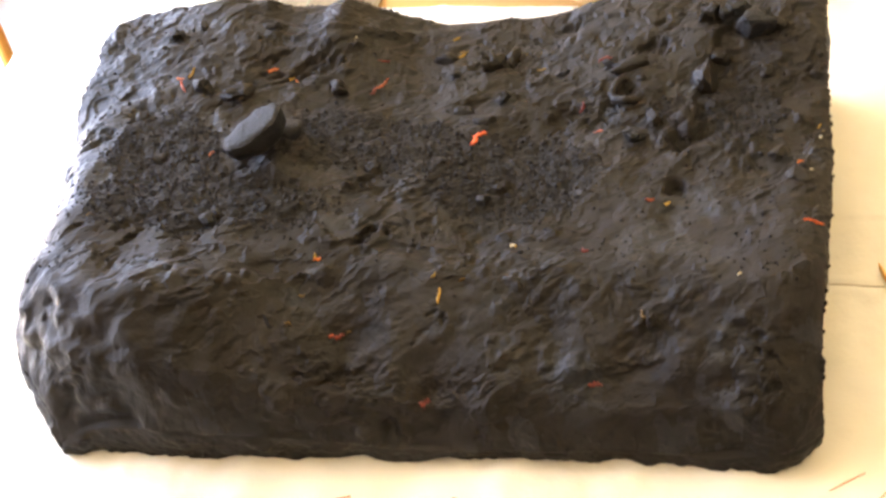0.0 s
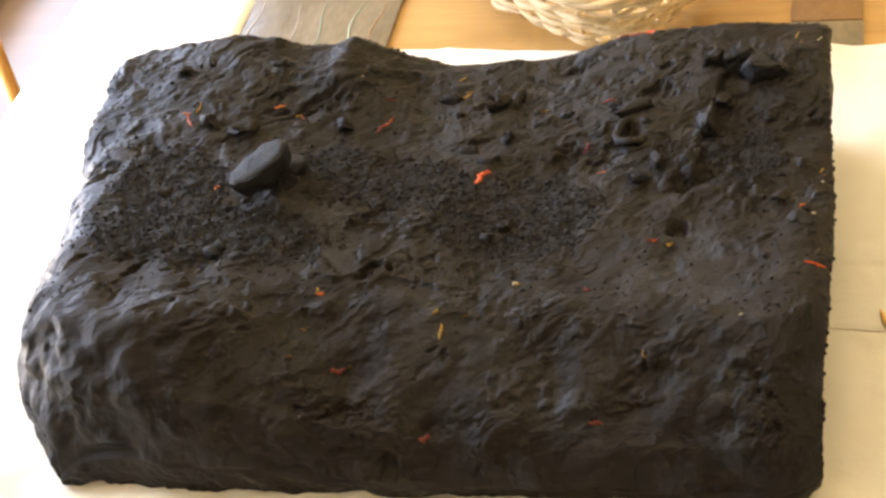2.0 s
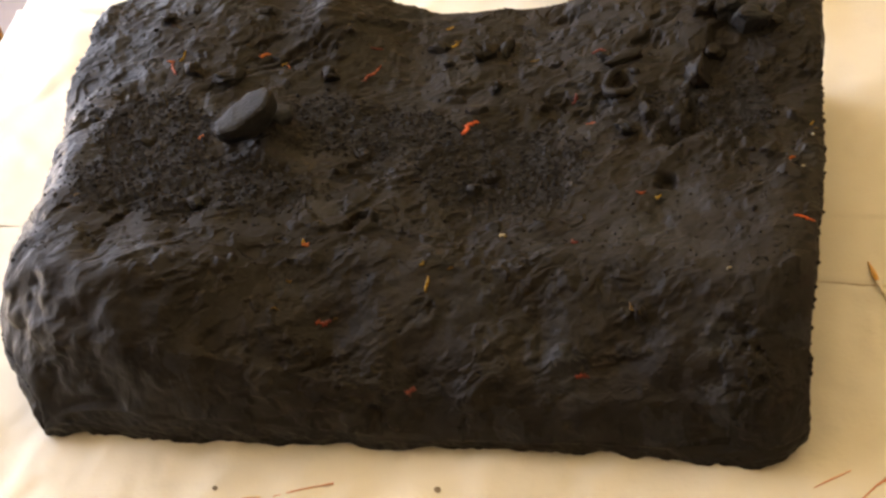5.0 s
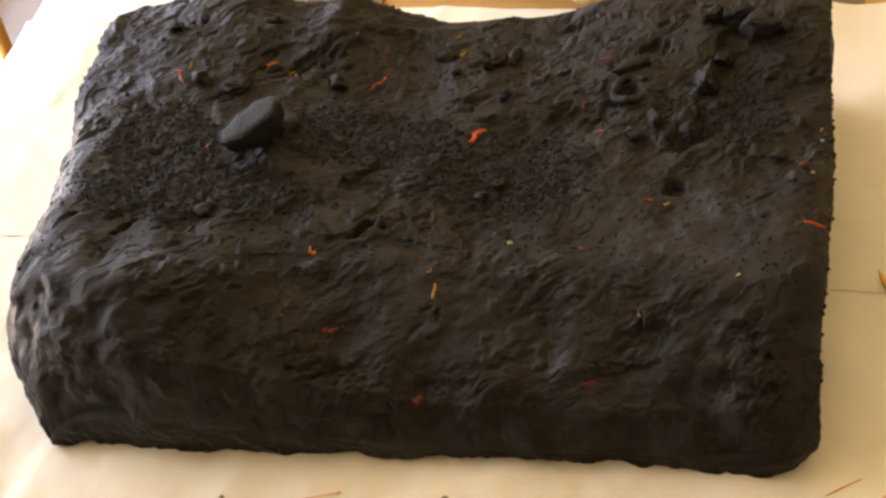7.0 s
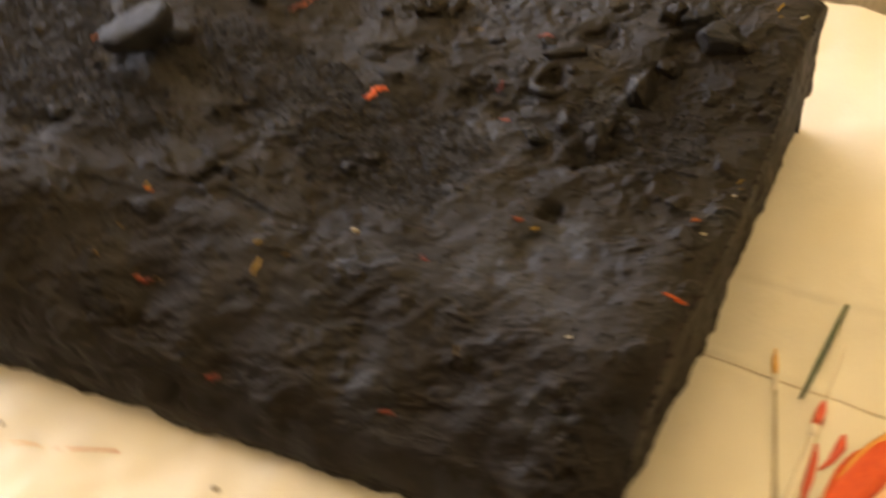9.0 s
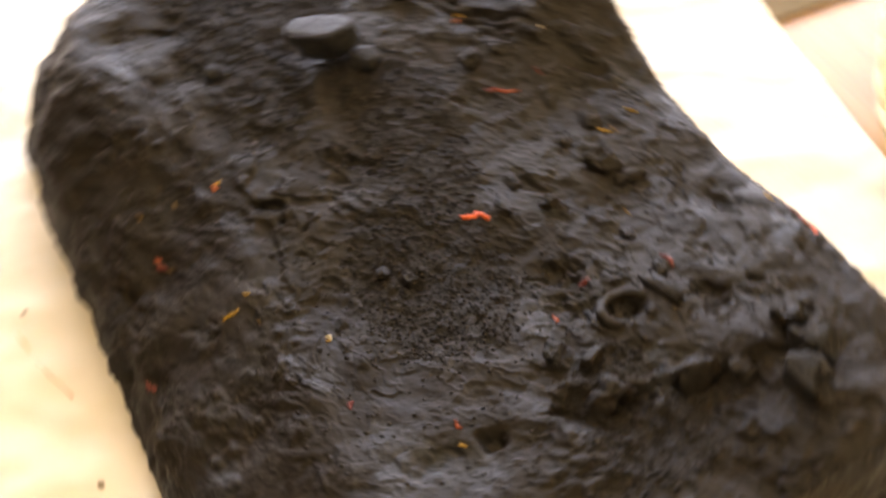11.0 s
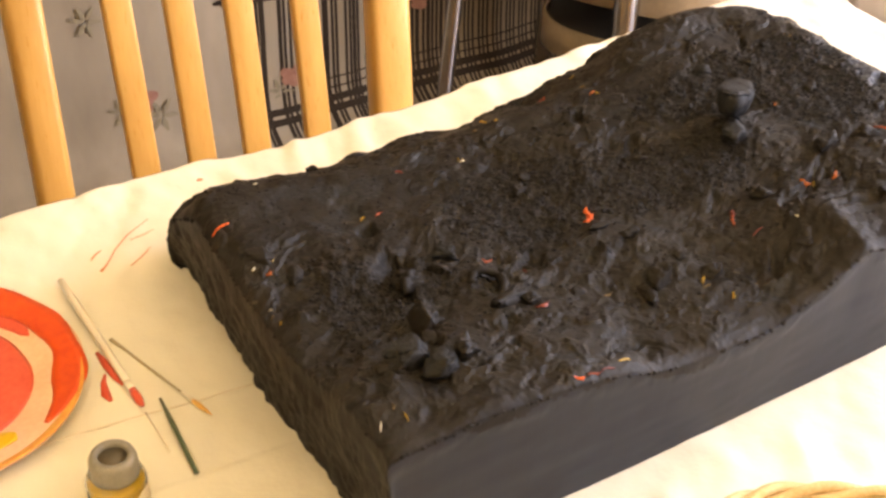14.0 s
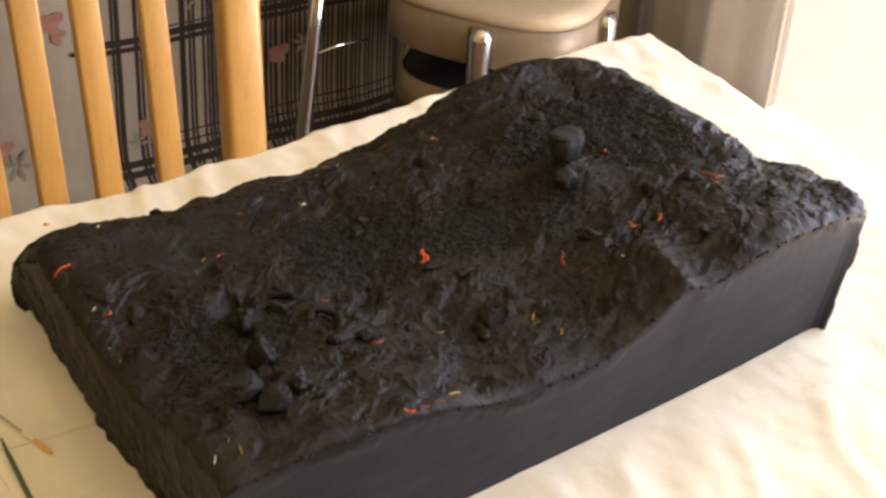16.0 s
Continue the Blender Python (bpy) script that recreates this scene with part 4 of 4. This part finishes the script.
DABS_FIRST = (
    (0.330, 0.259, 0.020, 0.0085, 62, M_DAB), (0.336, 0.266, 0.008, 0.006, 20, M_DAB), (0.380, 0.133, 0.0060, 0.0045, 40, M_WHITESPECK), (0.383, 0.131, 0.004, 0.002, 100, M_YELLOW),
    (0.613, 0.143, 0.018, 0.0040, 8, M_DAB), (0.233, 0.330, 0.024, 0.0045, 55, M_DIMDAB), (0.228, 0.322, 0.012, 0.006, 40, M_DULLRED),
    (0.435, 0.270, 0.010, 0.0050, -20, M_DIMDAB), (0.434, 0.353, 0.016, 0.006, 10, M_DULLRED), (0.297, 0.375, 0.018, 0.0035, 60, M_YELLOW), (0.300, 0.384, 0.009, 0.0035, 20, M_DULLYELLOW),
    (0.055, 0.309, 0.024, 0.0035, -62, M_DIMDAB), (0.060, 0.324, 0.016, 0.002, 80, M_YELLOW), (0.133, 0.336, 0.012, 0.005, 25, M_ORANGE))
DABS_SECOND = (
    (0.155, 0.326, 0.012, 0.0035, -30, M_ORANGE), (0.151, 0.331, 0.008, 0.002, 60, M_YELLOW), (0.226, 0.107, 0.007, 0.0045, 40, M_ORANGE),
    (0.223, 0.110, 0.006, 0.003, 100, M_YELLOW), (0.248, 0.054, 0.013, 0.005, 10, M_DULLRED), (0.243, 0.053, 0.005, 0.004, 10, M_DIMDAB),
    (0.211, 0.052, 0.006, 0.003, 0, M_DULLYELLOW), (0.256, 0.058, 0.005, 0.002, 30, M_DULLYELLOW), (0.328, 0.082, 0.014, 0.0045, 96, M_YELLOW), (0.323, 0.096, 0.006, 0.003, 60, M_YELLOW),
    (0.439, 0.125, 0.008, 0.005, -40, M_DULLRED), (0.319, 0.017, 0.011, 0.008, 5, M_DULLRED), (0.453, 0.028, 0.013, 0.005, 0, M_DULLRED))
DABS_THIRD = (
    (0.488, 0.070, 0.009, 0.004, 130, M_DULLYELLOW), (0.106, 0.222, 0.007, 0.004, 70, M_ORANGE), (0.486, 0.178, 0.009, 0.004, 20, M_DIMDAB), (0.418, 0.300, 0.009, 0.005, 60, M_DULLRED),
    (0.500, 0.175, 0.006, 0.004, 10, M_YELLOW), (0.560, 0.092, 0.004, 0.003, 0, M_WHITESPECK), (0.205, 0.373, 0.003, 0.003, 0, M_WHITESPECK),
    (0.462, 0.4445, 0.010, 0.0060, 4, M_DAB), (0.449, 0.4440, 0.014, 0.0018, 2, M_DIMDAB), (0.436, 0.4430, 0.014, 0.0014, 2, M_DULLRED), (0.418, 0.438, 0.012, 0.002, 0, M_YELLOW),
    (0.289, 0.404, 0.009, 0.003, 40, M_YELLOW), (0.602, 0.214, 0.007, 0.005, 30, M_ORANGE), (0.594, 0.200, 0.005, 0.004, 0, M_YELLOW), (0.611, 0.204, 0.004, 0.003, 60, M_WHITESPECK))
DABS_FOURTH = (
    (0.617, 0.250, 0.0025, 0.002, 0, M_WHITESPECK), (0.619, 0.258, 0.003, 0.0016, 20, M_DULLYELLOW), (0.616, 0.266, 0.005, 0.003, 40, M_YELLOW), (0.593, 0.426, 0.012, 0.0022, 75, M_YELLOW), (0.597, 0.414, 0.006, 0.0025, 75, M_DULLYELLOW),
    (0.612, 0.424, 0.010, 0.0014, 65, M_WHITESPECK), (0.217, 0.078, 0.006, 0.003, 15, M_DULLYELLOW), (0.231, 0.358, 0.012, 0.002, 10, M_DULLRED),
    (0.05, 0.318, 0.010, 0.002, -20, M_ORANGE), (0.345, 0.096, 0.006, 0.002, 10, M_DULLYELLOW), (0.023, 0.139, 0.006, 0.003, 30, M_DULLYELLOW), (0.375, 0.355, 0.010, 0.003, 15, M_DULLYELLOW))
for k, (x, y, long, wide, turn, m) in enumerate(DABS_FIRST + DABS_SECOND + DABS_THIRD + DABS_FOURTH):
    dab(x, y, long * 0.85, wide * 0.75, turn, m, seed=k)

# ---------- paints and brushes on the table ----------
M_POOL = surface("thin_red_paint", (0.66, 0.070, 0.040), (0.76, 0.130, 0.080), 30.0, (0.25, 0.4))
M_RIM = surface("orange_stained_rim", (0.66, 0.24, 0.05), (0.78, 0.42, 0.12), 40.0, (0.3, 0.45))
plate = thing("paint_plate", (0.856, 0.090, 0.002), "round ivory plastic plate smeared with red and orange paint", "plate")
part("dish", lathe([(0.0, 0.0), (0.085, 0.0), (0.095, 0.004), (0.128, 0.011), (0.1375, 0.0125), (0.138, 0.0145), (0.128, 0.0135), (0.094, 0.007), (0.084, 0.003), (0.0, 0.003)], 72), M_PINKPLASTIC, plate)


def smear(r0, r1, a0, a1, z0, z1, material, name="paint_smear", wave=0.12, seed=0):
    bm = bmesh.new()
    n, rows = 40, []
    for k in range(n + 1):
        a = radians(a0 + (a1 - a0) * k / n)
        end = min(1, 6 * min(k, n - k) / n + 0.15) if a1 - a0 < 359 else 1
        w = (r1 - r0) * 0.5 * end * (1 + wave * math.sin(5 * a + seed) + wave * math.sin(11 * a + 2 * seed))
        mid = (r0 + r1) / 2
        rows.append([bm.verts.new(((mid + f * w) * math.cos(a), (mid + f * w) * math.sin(a), z0 + (z1 - z0) * (0.5 + f / 2 * end))) for f in (-1, -0.4, 0.4, 1)])
    for a, b in zip(rows, rows[1:]):
        for k in range(3):
            bm.faces.new((a[k], b[k], b[k + 1], a[k + 1]))
    ob = part(name, bm, material, plate)
    t = ob.modifiers.new("thickness", "SOLIDIFY")
    t.thickness, t.offset = 0.0008, 1
    return ob


part("paint_pool", lathe([(0.0, 0.0036), (0.085, 0.0036), (0.090, 0.0052), (0.086, 0.0060), (0.0, 0.0062)], 64, lambda a: 1 + 0.015 * math.sin(3 * a) + 0.01 * math.sin(7 * a + 1)), M_POOL, plate)
smear(0.109, 0.1376, 128, 305, 0.0112, 0.0154, M_RED, wave=0.10, seed=1)
smear(0.129, 0.1380, 50, 168, 0.0135, 0.0158, M_RIM, wave=0.03, seed=4)
smear(0.098, 0.109, 196, 226, 0.0085, 0.0110, M_POOL, wave=0.2, seed=2)
smear(0.096, 0.112, 96, 118, 0.0080, 0.0115, M_YELLOWPAINT, wave=0.2, seed=5)
plate.scale = (0.915, 0.915, 1.0)


def stick(name, a, b, radii, material, label, category, parts=()):
    """A rod from a to b on the table; further parts are (name, from, to, radii, material), as shares of its length."""
    a, b = Vector(a), Vector(b)
    ob = thing(name, a, label, category)
    d, last = b - a, ob
    for nm, f, t, rr, m in ((("handle", 0.0, 1.0, radii, material),) if not parts else parts):
        bm = bmesh.new()
        k = len(rr)
        tube(bm, [d * (f + (t - f) * i / (k - 1)) for i in range(k)], list(rr), 10)
        piece = part(nm, bm, m, last if nm == "bristles" else ob)
        last = piece
    return ob


stick("paint_brush", (0.715, -0.002, 0.0062), (0.709, 0.186, 0.0052), None, None, "white handled paint brush with red loaded bristles", "brush", (
    ("handle", 0.0, 0.83, (0.0030, 0.0036, 0.0040, 0.0042, 0.0038, 0.0030), M_WHITEPLASTIC), ("ferrule", 0.825, 0.885, (0.0030, 0.0033, 0.0032), M_WHITEPLASTIC), ("bristles", 0.88, 1.0, (0.0030, 0.0038, 0.0036, 0.0018), M_POOL)))
stick("paint_brush", (0.703, 0.094, 0.0042), (0.663, 0.221, 0.0032), None, None, "thin paint brush with an orange tip", "brush", (
    ("handle", 0.0, 0.72, (0.0020, 0.0014, 0.0011, 0.0009), M_TWIG), ("ferrule", 0.715, 0.82, (0.0015, 0.0018, 0.0018), M_WHITEPLASTIC), ("bristles", 0.815, 1.0, (0.0016, 0.0024, 0.0018, 0.0005), M_PALEORANGE)))
stick("green_stick", (0.693, 0.184, 0.0040), (0.699, 0.277, 0.0040), (0.0012, 0.0021, 0.0021, 0.0019), M_GREEN, "short dark green lacquered stick", "stick")
stick("clear_stick", (0.709, 0.192, 0.0026), (0.708, 0.244, 0.0026), (0.0007, 0.0008, 0.0005), M_WHITEPLASTIC, "thin pale plastic stick", "stick")

jar = thing("paint_jar", (0.763, 0.278, 0.002), "small open glass jar of yellow paint with a grey neck", "jar")
jar_glass = part("glass", lathe([(0.0, 0.0), (0.021, 0.0), (0.0232, 0.002), (0.0235, 0.026), (0.0222, 0.031), (0.0185, 0.0345), (0.0178, 0.0370), (0.0168, 0.0370), (0.0172, 0.0340), (0.0210, 0.0300), (0.0222, 0.026), (0.0220, 0.003), (0.0, 0.002)], 48), M_GLASS, jar)
part("paint", lathe([(0.0, 0.0024), (0.0214, 0.0030), (0.0216, 0.0260), (0.0204, 0.0295), (0.0, 0.0300)], 48), M_YELLOWPAINT, jar, "yellow paint")
jar_neck = part("neck", lathe([(0.0186, 0.0335), (0.0190, 0.0355), (0.0184, 0.0480), (0.0168, 0.0520), (0.0130, 0.0532), (0.0112, 0.0520), (0.0108, 0.0440), (0.0150, 0.0390), (0.0170, 0.0350)], 48), M_STEEL, jar, "dull grey plastic neck")
# dark disc in the open neck stands in for the shade inside
part("neck_shade", lathe([(0.0, 0.0490), (0.0110, 0.0490), (0.0110, 0.0470), (0.0, 0.0470)], 32), M_DARK, jar_neck)
for a0, a1 in ((20, 95), (110, 200), (215, 330)):
    bm = bmesh.new()
    cols = []
    for k in range(17):
        a = radians(a0 + (a1 - a0) * k / 16)
        cols.append([bm.verts.new((0.0238 * math.cos(a), 0.0238 * math.sin(a), z)) for z in (0.004, 0.0245 if 1 < k < 15 else 0.022)])
    for p, q in zip(cols, cols[1:]):
        bm.faces.new((p[0], q[0], q[1], p[1]))
    label_part = part("label", bm, M_LABELGREY, jar_glass, "pale worn paper label")
    t = label_part.modifiers.new("thickness", "SOLIDIFY")
    t.thickness, t.offset = 0.0003, 1


def stain(points, widths, material, label):
    """A dried paint mark on the paper."""
    bm = bmesh.new()
    rows = []
    pts = [Vector((x, y, 0)) for x, y in points]
    for k, p in enumerate(pts):
        d = (pts[min(k + 1, len(pts) - 1)] - pts[max(k - 1, 0)]).normalized()
        s = Vector((-d.y, d.x, 0)) * widths[k] * (0.36 if material in (M_STAINRED, M_STAINORANGE) else 0.5)
        row = []
        for q in (p - s, p + s):
            z = float(paper_height(np.array([q.x]), np.array([q.y]))[0])
            row.append(bm.verts.new((q.x, q.y, z + 0.0006)))
        rows.append(row)
    for a, b in zip(rows, rows[1:]):
        bm.faces.new((a[0], b[0], b[1], a[1]))
    bmesh.ops.subdivide_edges(bm, edges=bm.edges[:], cuts=1)
    ob = part("paint_stain", bm, material)
    t = ob.modifiers.new("thickness", "SOLIDIFY")
    t.thickness, t.offset = 0.0004, 1
    return tagged(ob, label, "paint stain", "paint stains on the paper")


def spot(x, y, r, material, label):
    return stain([(x - r, y), (x - r * 0.5, y + 0.1 * r), (x + r * 0.4, y - 0.1 * r), (x + r, y)], [0.3 * r, 1.7 * r, 1.9 * r, 0.4 * r], material, label)


RED_MARK, ORANGE_MARK, DARK_MARK = "thin dried red paint streak on the paper", "thin dried orange paint streak on the paper", "small dark dried paint spot on the paper"
stain([(0.180, -0.060), (0.192, -0.0565), (0.204, -0.054)], [0.0008, 0.0026, 0.001], M_STAINORANGE, ORANGE_MARK)
stain([(0.214, -0.053), (0.232, -0.047), (0.248, -0.040), (0.259, -0.036)], [0.0008, 0.0016, 0.001, 0.0026], M_STAINRED, RED_MARK)
stain([(0.371, -0.047), (0.388, -0.046), (0.402, -0.046)], [0.0006, 0.0012, 0.0006], M_STAINORANGE, ORANGE_MARK)
stain([(0.415, -0.0465), (0.425, -0.046), (0.432, -0.0465)], [0.001, 0.0022, 0.0008], M_STAINDARK, DARK_MARK)
stain([(0.448, -0.043), (0.462, -0.042), (0.474, -0.0425)], [0.0006, 0.0012, 0.0006], M_STAINORANGE, ORANGE_MARK)
stain([(0.500, -0.047), (0.512, -0.0445), (0.530, -0.043)], [0.001, 0.003, 0.001], M_STAINRED, RED_MARK)
stain([(0.624, -0.017), (0.636, -0.008), (0.650, 0.001)], [0.0008, 0.0018, 0.0008], M_STAINRED, RED_MARK)
stain([(0.611, -0.058), (0.636, -0.046), (0.654, -0.030), (0.668, -0.012), (0.677, -0.004)], [0.0008, 0.0018, 0.0014, 0.0018, 0.0040], M_STAINRED, RED_MARK)
stain([(0.612, -0.040), (0.624, -0.0375), (0.637, -0.0365)], [0.0008, 0.0016, 0.0008], M_STAINRED, RED_MARK)
stain([(0.666, -0.036), (0.672, -0.032), (0.679, -0.026)], [0.001, 0.0026, 0.001], M_STAINRED, RED_MARK)
spot(0.343, -0.038, 0.0028, M_STAINDARK, DARK_MARK)
spot(0.165, -0.049, 0.0022, M_STAINDARK, DARK_MARK)
spot(0.541, -0.100, 0.0034, M_STAINRED, "small dried red paint spot on the paper")
stain([(0.719, 0.103), (0.7175, 0.122), (0.716, 0.140), (0.714, 0.152)], [0.003, 0.007, 0.0055, 0.002], M_POOL, "wet red paint smear beside the brush")
stain([(0.722, 0.132), (0.727, 0.142), (0.730, 0.156), (0.729, 0.166)], [0.002, 0.005, 0.008, 0.003], M_POOL, "wet red paint smear beside the brush")

# ---------- basket and mats on the bare wood ----------
basket = thing("wicker_basket", (0.358, 0.736, -0.0035), "loosely woven pale wicker basket on the table", "basket")


def basket_point(a, z, bulge=0.0):
    c, s = math.cos(a), math.sin(a)
    f = 1 / (abs(c) ** 3.6 + abs(s) ** 3.6) ** (1 / 3.6)
    r = (0.098 + 0.052 * (z / 0.09) ** 0.8 + bulge) * f
    t = radians(-38)
    x, y = r * c * 1.12, r * s * 0.86
    return Vector((x * math.cos(t) - y * math.sin(t), x * math.sin(t) + y * math.cos(t), z))


bm = bmesh.new()
for k in range(9):
    rr = 0.9 - 0.1 * k
    tube(bm, [Vector((p.x * rr, p.y * rr, 0.0035 + 0.0008 * math.sin(9 * a + k))) for a in np.linspace(0, 2 * math.pi, 37)[:-1] for p in [basket_point(a, 0.0)]], 0.0034, 6, closed=True)
for k in range(6):
    a = math.pi * k / 6
    p = basket_point(a, 0)
    tube(bm, [Vector((p.x * f, p.y * f, 0.0062)) for f in (-0.97, -0.4, 0.2, 0.97)], 0.0026, 6)
part("base", bm, M_WICKER, basket)
NSTAKE = 26
for k in range(NSTAKE):
    a = 2 * math.pi * k / NSTAKE
    bm = bmesh.new()
    tube(bm, [basket_point(a, z) + Vector((0, 0, 0.003)) for z in (0.0, 0.018, 0.04, 0.06, 0.078, 0.087)], 0.0029 + 0.0006 * math.sin(k * 1.7), 7)
    part("stake", bm, M_WICKER, basket)
for w in range(9):
    z = 0.009 + 0.0084 * w
    bm = bmesh.new()
    steps = NSTAKE * 4
    phase = w % 2
    pts = []
    for k in range(steps):
        a = 2 * math.pi * k / steps
        weave = 0.0048 * math.sin(math.pi * (k / 4 + phase) + math.pi / 2)
        pts.append(basket_point(a, z + 0.0028 * math.sin(3 * a + w * 1.3) + 0.0012 * math.sin(11 * a + w), weave) + Vector((0, 0, 0.003)))
    tube(bm, pts, [0.0031 + 0.0009 * math.sin(0.37 * k + w * 2.1) for k in range(steps)], 7, flat=1.25, closed=True)
    part("weaver", bm, M_WICKER, basket)
bm = bmesh.new()
for strand in range(3):
    tube(bm, [basket_point(a, 0.089 + 0.004 * math.sin(10 * a + strand * 2.1), 0.004 * math.cos(10 * a + strand * 2.1)) + Vector((0, 0, 0.003)) for a in np.linspace(0, 2 * math.pi, 121)[:-1]], 0.0042, 7, closed=True)
part("rim", bm, M_WICKER, basket)

mat = thing("table_mat", (0.044, 0.74, -0.004), "glazed brown mat with pale and green streaks on the wooden table", "table mat")
part("board", box((-0.099, -0.118, 0), (0.099, 0.15, 0.005), 0.0015), M_MAT, mat)
for x, w, m in ((-0.071, 0.003, M_MATPALE), (-0.02, 0.0015, M_MATPALE), (0.012, 0.0022, M_MATGREEN), (0.052, 0.003, M_MATGREEN), (0.078, 0.002, M_MATBROWN)):
    bm = bmesh.new()
    pts = [(x + 0.004 * math.sin(k * 1.1 + x * 40), -0.112 + 0.02 * k, 0.0052) for k in range(13)]
    tube(bm, pts, [w * (0.4 + 0.2 * math.sin(k * 0.9)) for k in range(13)], 6, flat=0.15)
    part("streak", bm, m, mat)
mat2 = thing("table_mat", (0.625, 0.70, -0.004), "small olive and brown mat on the wooden table", "table mat")
part("board", box((-0.047, -0.09, 0), (0.027, -0.045, 0.004), 0.001), M_MAT, mat2)
part("border", box((-0.047, -0.043, 0), (0.027, 0.10, 0.004), 0.001), M_MATBROWN, mat2)

pole = thing("wooden_pole", (-0.60, 1.02, FLOOR), "light wooden pole standing near the glass door", "pole")
part("shaft", tube(bmesh.new(), [(0, 0, 0.0), (0, 0.002, 0.4), (0, 0.004, 0.85)], 0.013, 14), M_BEECH, pole)

# ---------- chairs behind the table ----------
chair = thing("wooden_chair", (0.312, -0.40, FLOOR), "light varnished wooden chair with an upright slatted back", "chair")


def leaning(x0, x1, depth, z0, z1, bevel, lean=0.02):
    """A bar of the back, which leans away from the table; its own origin stays the chair's."""
    bm = box((x0 - 0.312, -depth / 2, z0 - FLOOR), (x1 - 0.312, depth / 2, z1 - FLOOR), bevel, 3)
    for v in bm.verts:
        z = v.co.z + FLOOR
        v.co.y += -0.185 - 0.085 * z - (0.05 * max(0, z - 0.0) ** 2)
        v.co.x += 0.011 + (lean - 0.022) * (z + 0.33)
    return bm


for x0, x1 in ((0.046, 0.106), (0.540, 0.588)):
    bm = leaning(x0, x1, 0.036, FLOOR + 0.002, 0.30, 0.010)
    part("back_post", bm, M_BEECH, chair)
for x0, x1 in ((0.172, 0.210), (0.263, 0.302), (0.342, 0.381), (0.421, 0.459)):
    part("slat", leaning(x0, x1, 0.016, -0.335, 0.235, 0.005, 0.052), M_BEECH, chair)
part("top_rail", leaning(0.108, 0.538, 0.022, 0.236, 0.29, 0.007), M_BEECH, chair)
part("bottom_rail", leaning(0.108, 0.538, 0.022, -0.375, -0.336, 0.006), M_BEECH, chair)
part("seat", box((-0.225, -0.130, 0.375), (0.225, 0.235, 0.410), 0.014, 3), M_SEATCLOTH, chair, "grey brown woven seat")
part("seat_frame", box((-0.215, -0.120, 0.325), (0.215, 0.225, 0.374), 0.005), M_BEECH, chair)
for x in (-0.20, 0.20):
    part("front_leg", box((x - 0.019, 0.185, 0.0), (x + 0.019, 0.223, 0.324), 0.006), M_BEECH, chair)

stool = thing("padded_stool", (-0.600, -0.883, FLOOR), "cream padded stool with tan band, black lower tray and chrome legs", "stool")


def squarish(a):
    c, s = math.cos(a - 0.62), math.sin(a - 0.62)
    return 1 / (abs(c) ** 3.4 + abs(s) ** 3.4) ** (1 / 3.4)


part("cushion", lathe([(0.0, 0.476), (0.12, 0.4765), (0.186, 0.472), (0.205, 0.463), (0.212, 0.450), (0.208, 0.441), (0.0, 0.440)], 72, squarish), M_CREAM, stool)
part("seat_band", lathe([(0.0, 0.439), (0.204, 0.439), (0.209, 0.436), (0.209, 0.360), (0.202, 0.354), (0.0, 0.354)], 72, squarish), M_TAN, stool, "tan band round the seat")
part("lower_tray", lathe([(0.0, 0.276), (0.170, 0.276), (0.179, 0.270), (0.180, 0.258), (0.0, 0.258)], 72, squarish), M_BLACKSEAT, stool, "black lower tray")
part("tray_rim", lathe([(0.1815, 0.284), (0.1865, 0.282), (0.1880, 0.226), (0.1815, 0.224), (0.1815, 0.284)], 72, squarish), M_TAN, stool)
for a in (0.73, 1.98, 3.95, 5.25):
    d = Vector((math.cos(a), math.sin(a), 0))
    f = squarish(a)
    bm = bmesh.new()
    tube(bm, [d * (0.208 * f) + Vector((0, 0, 0.430)), d * (0.212 * f) + Vector((0, 0, 0.415)), d * (0.216 * f) + Vector((0, 0, 0.25)), d * (0.228 * f)], [0.0230, 0.0250, 0.0215, 0.0130], 16)
    part("leg", bm, M_CHROME, stool, "chrome leg")
stool.scale = (0.91, 0.91, 1.0)
frame_tube = thing("chrome_rack", (-0.228, -0.95, FLOOR), "chrome tube stand with a thin cross rod", "rack")
part("tube", tube(bmesh.new(), [(0.021, 0, 0), (0.006, 0, 0.15), (-0.013, 0, 0.344), (-0.040, 0, 0.66)], 0.0140, 12), M_CHROME, frame_tube)
part("cross_rod", tube(bmesh.new(), [(-0.014, 0.010, 0.344), (-0.06, 0.010, 0.352), (-0.118, 0.010, 0.350)], 0.0028, 8), M_CHROME, frame_tube)
part("foot", lathe([(0.0, 0.0), (0.016, 0.0), (0.016, 0.012), (0.011, 0.02), (0.0, 0.02)], 24), M_BLACKSEAT, frame_tube).location = (0.021, 0, 0)
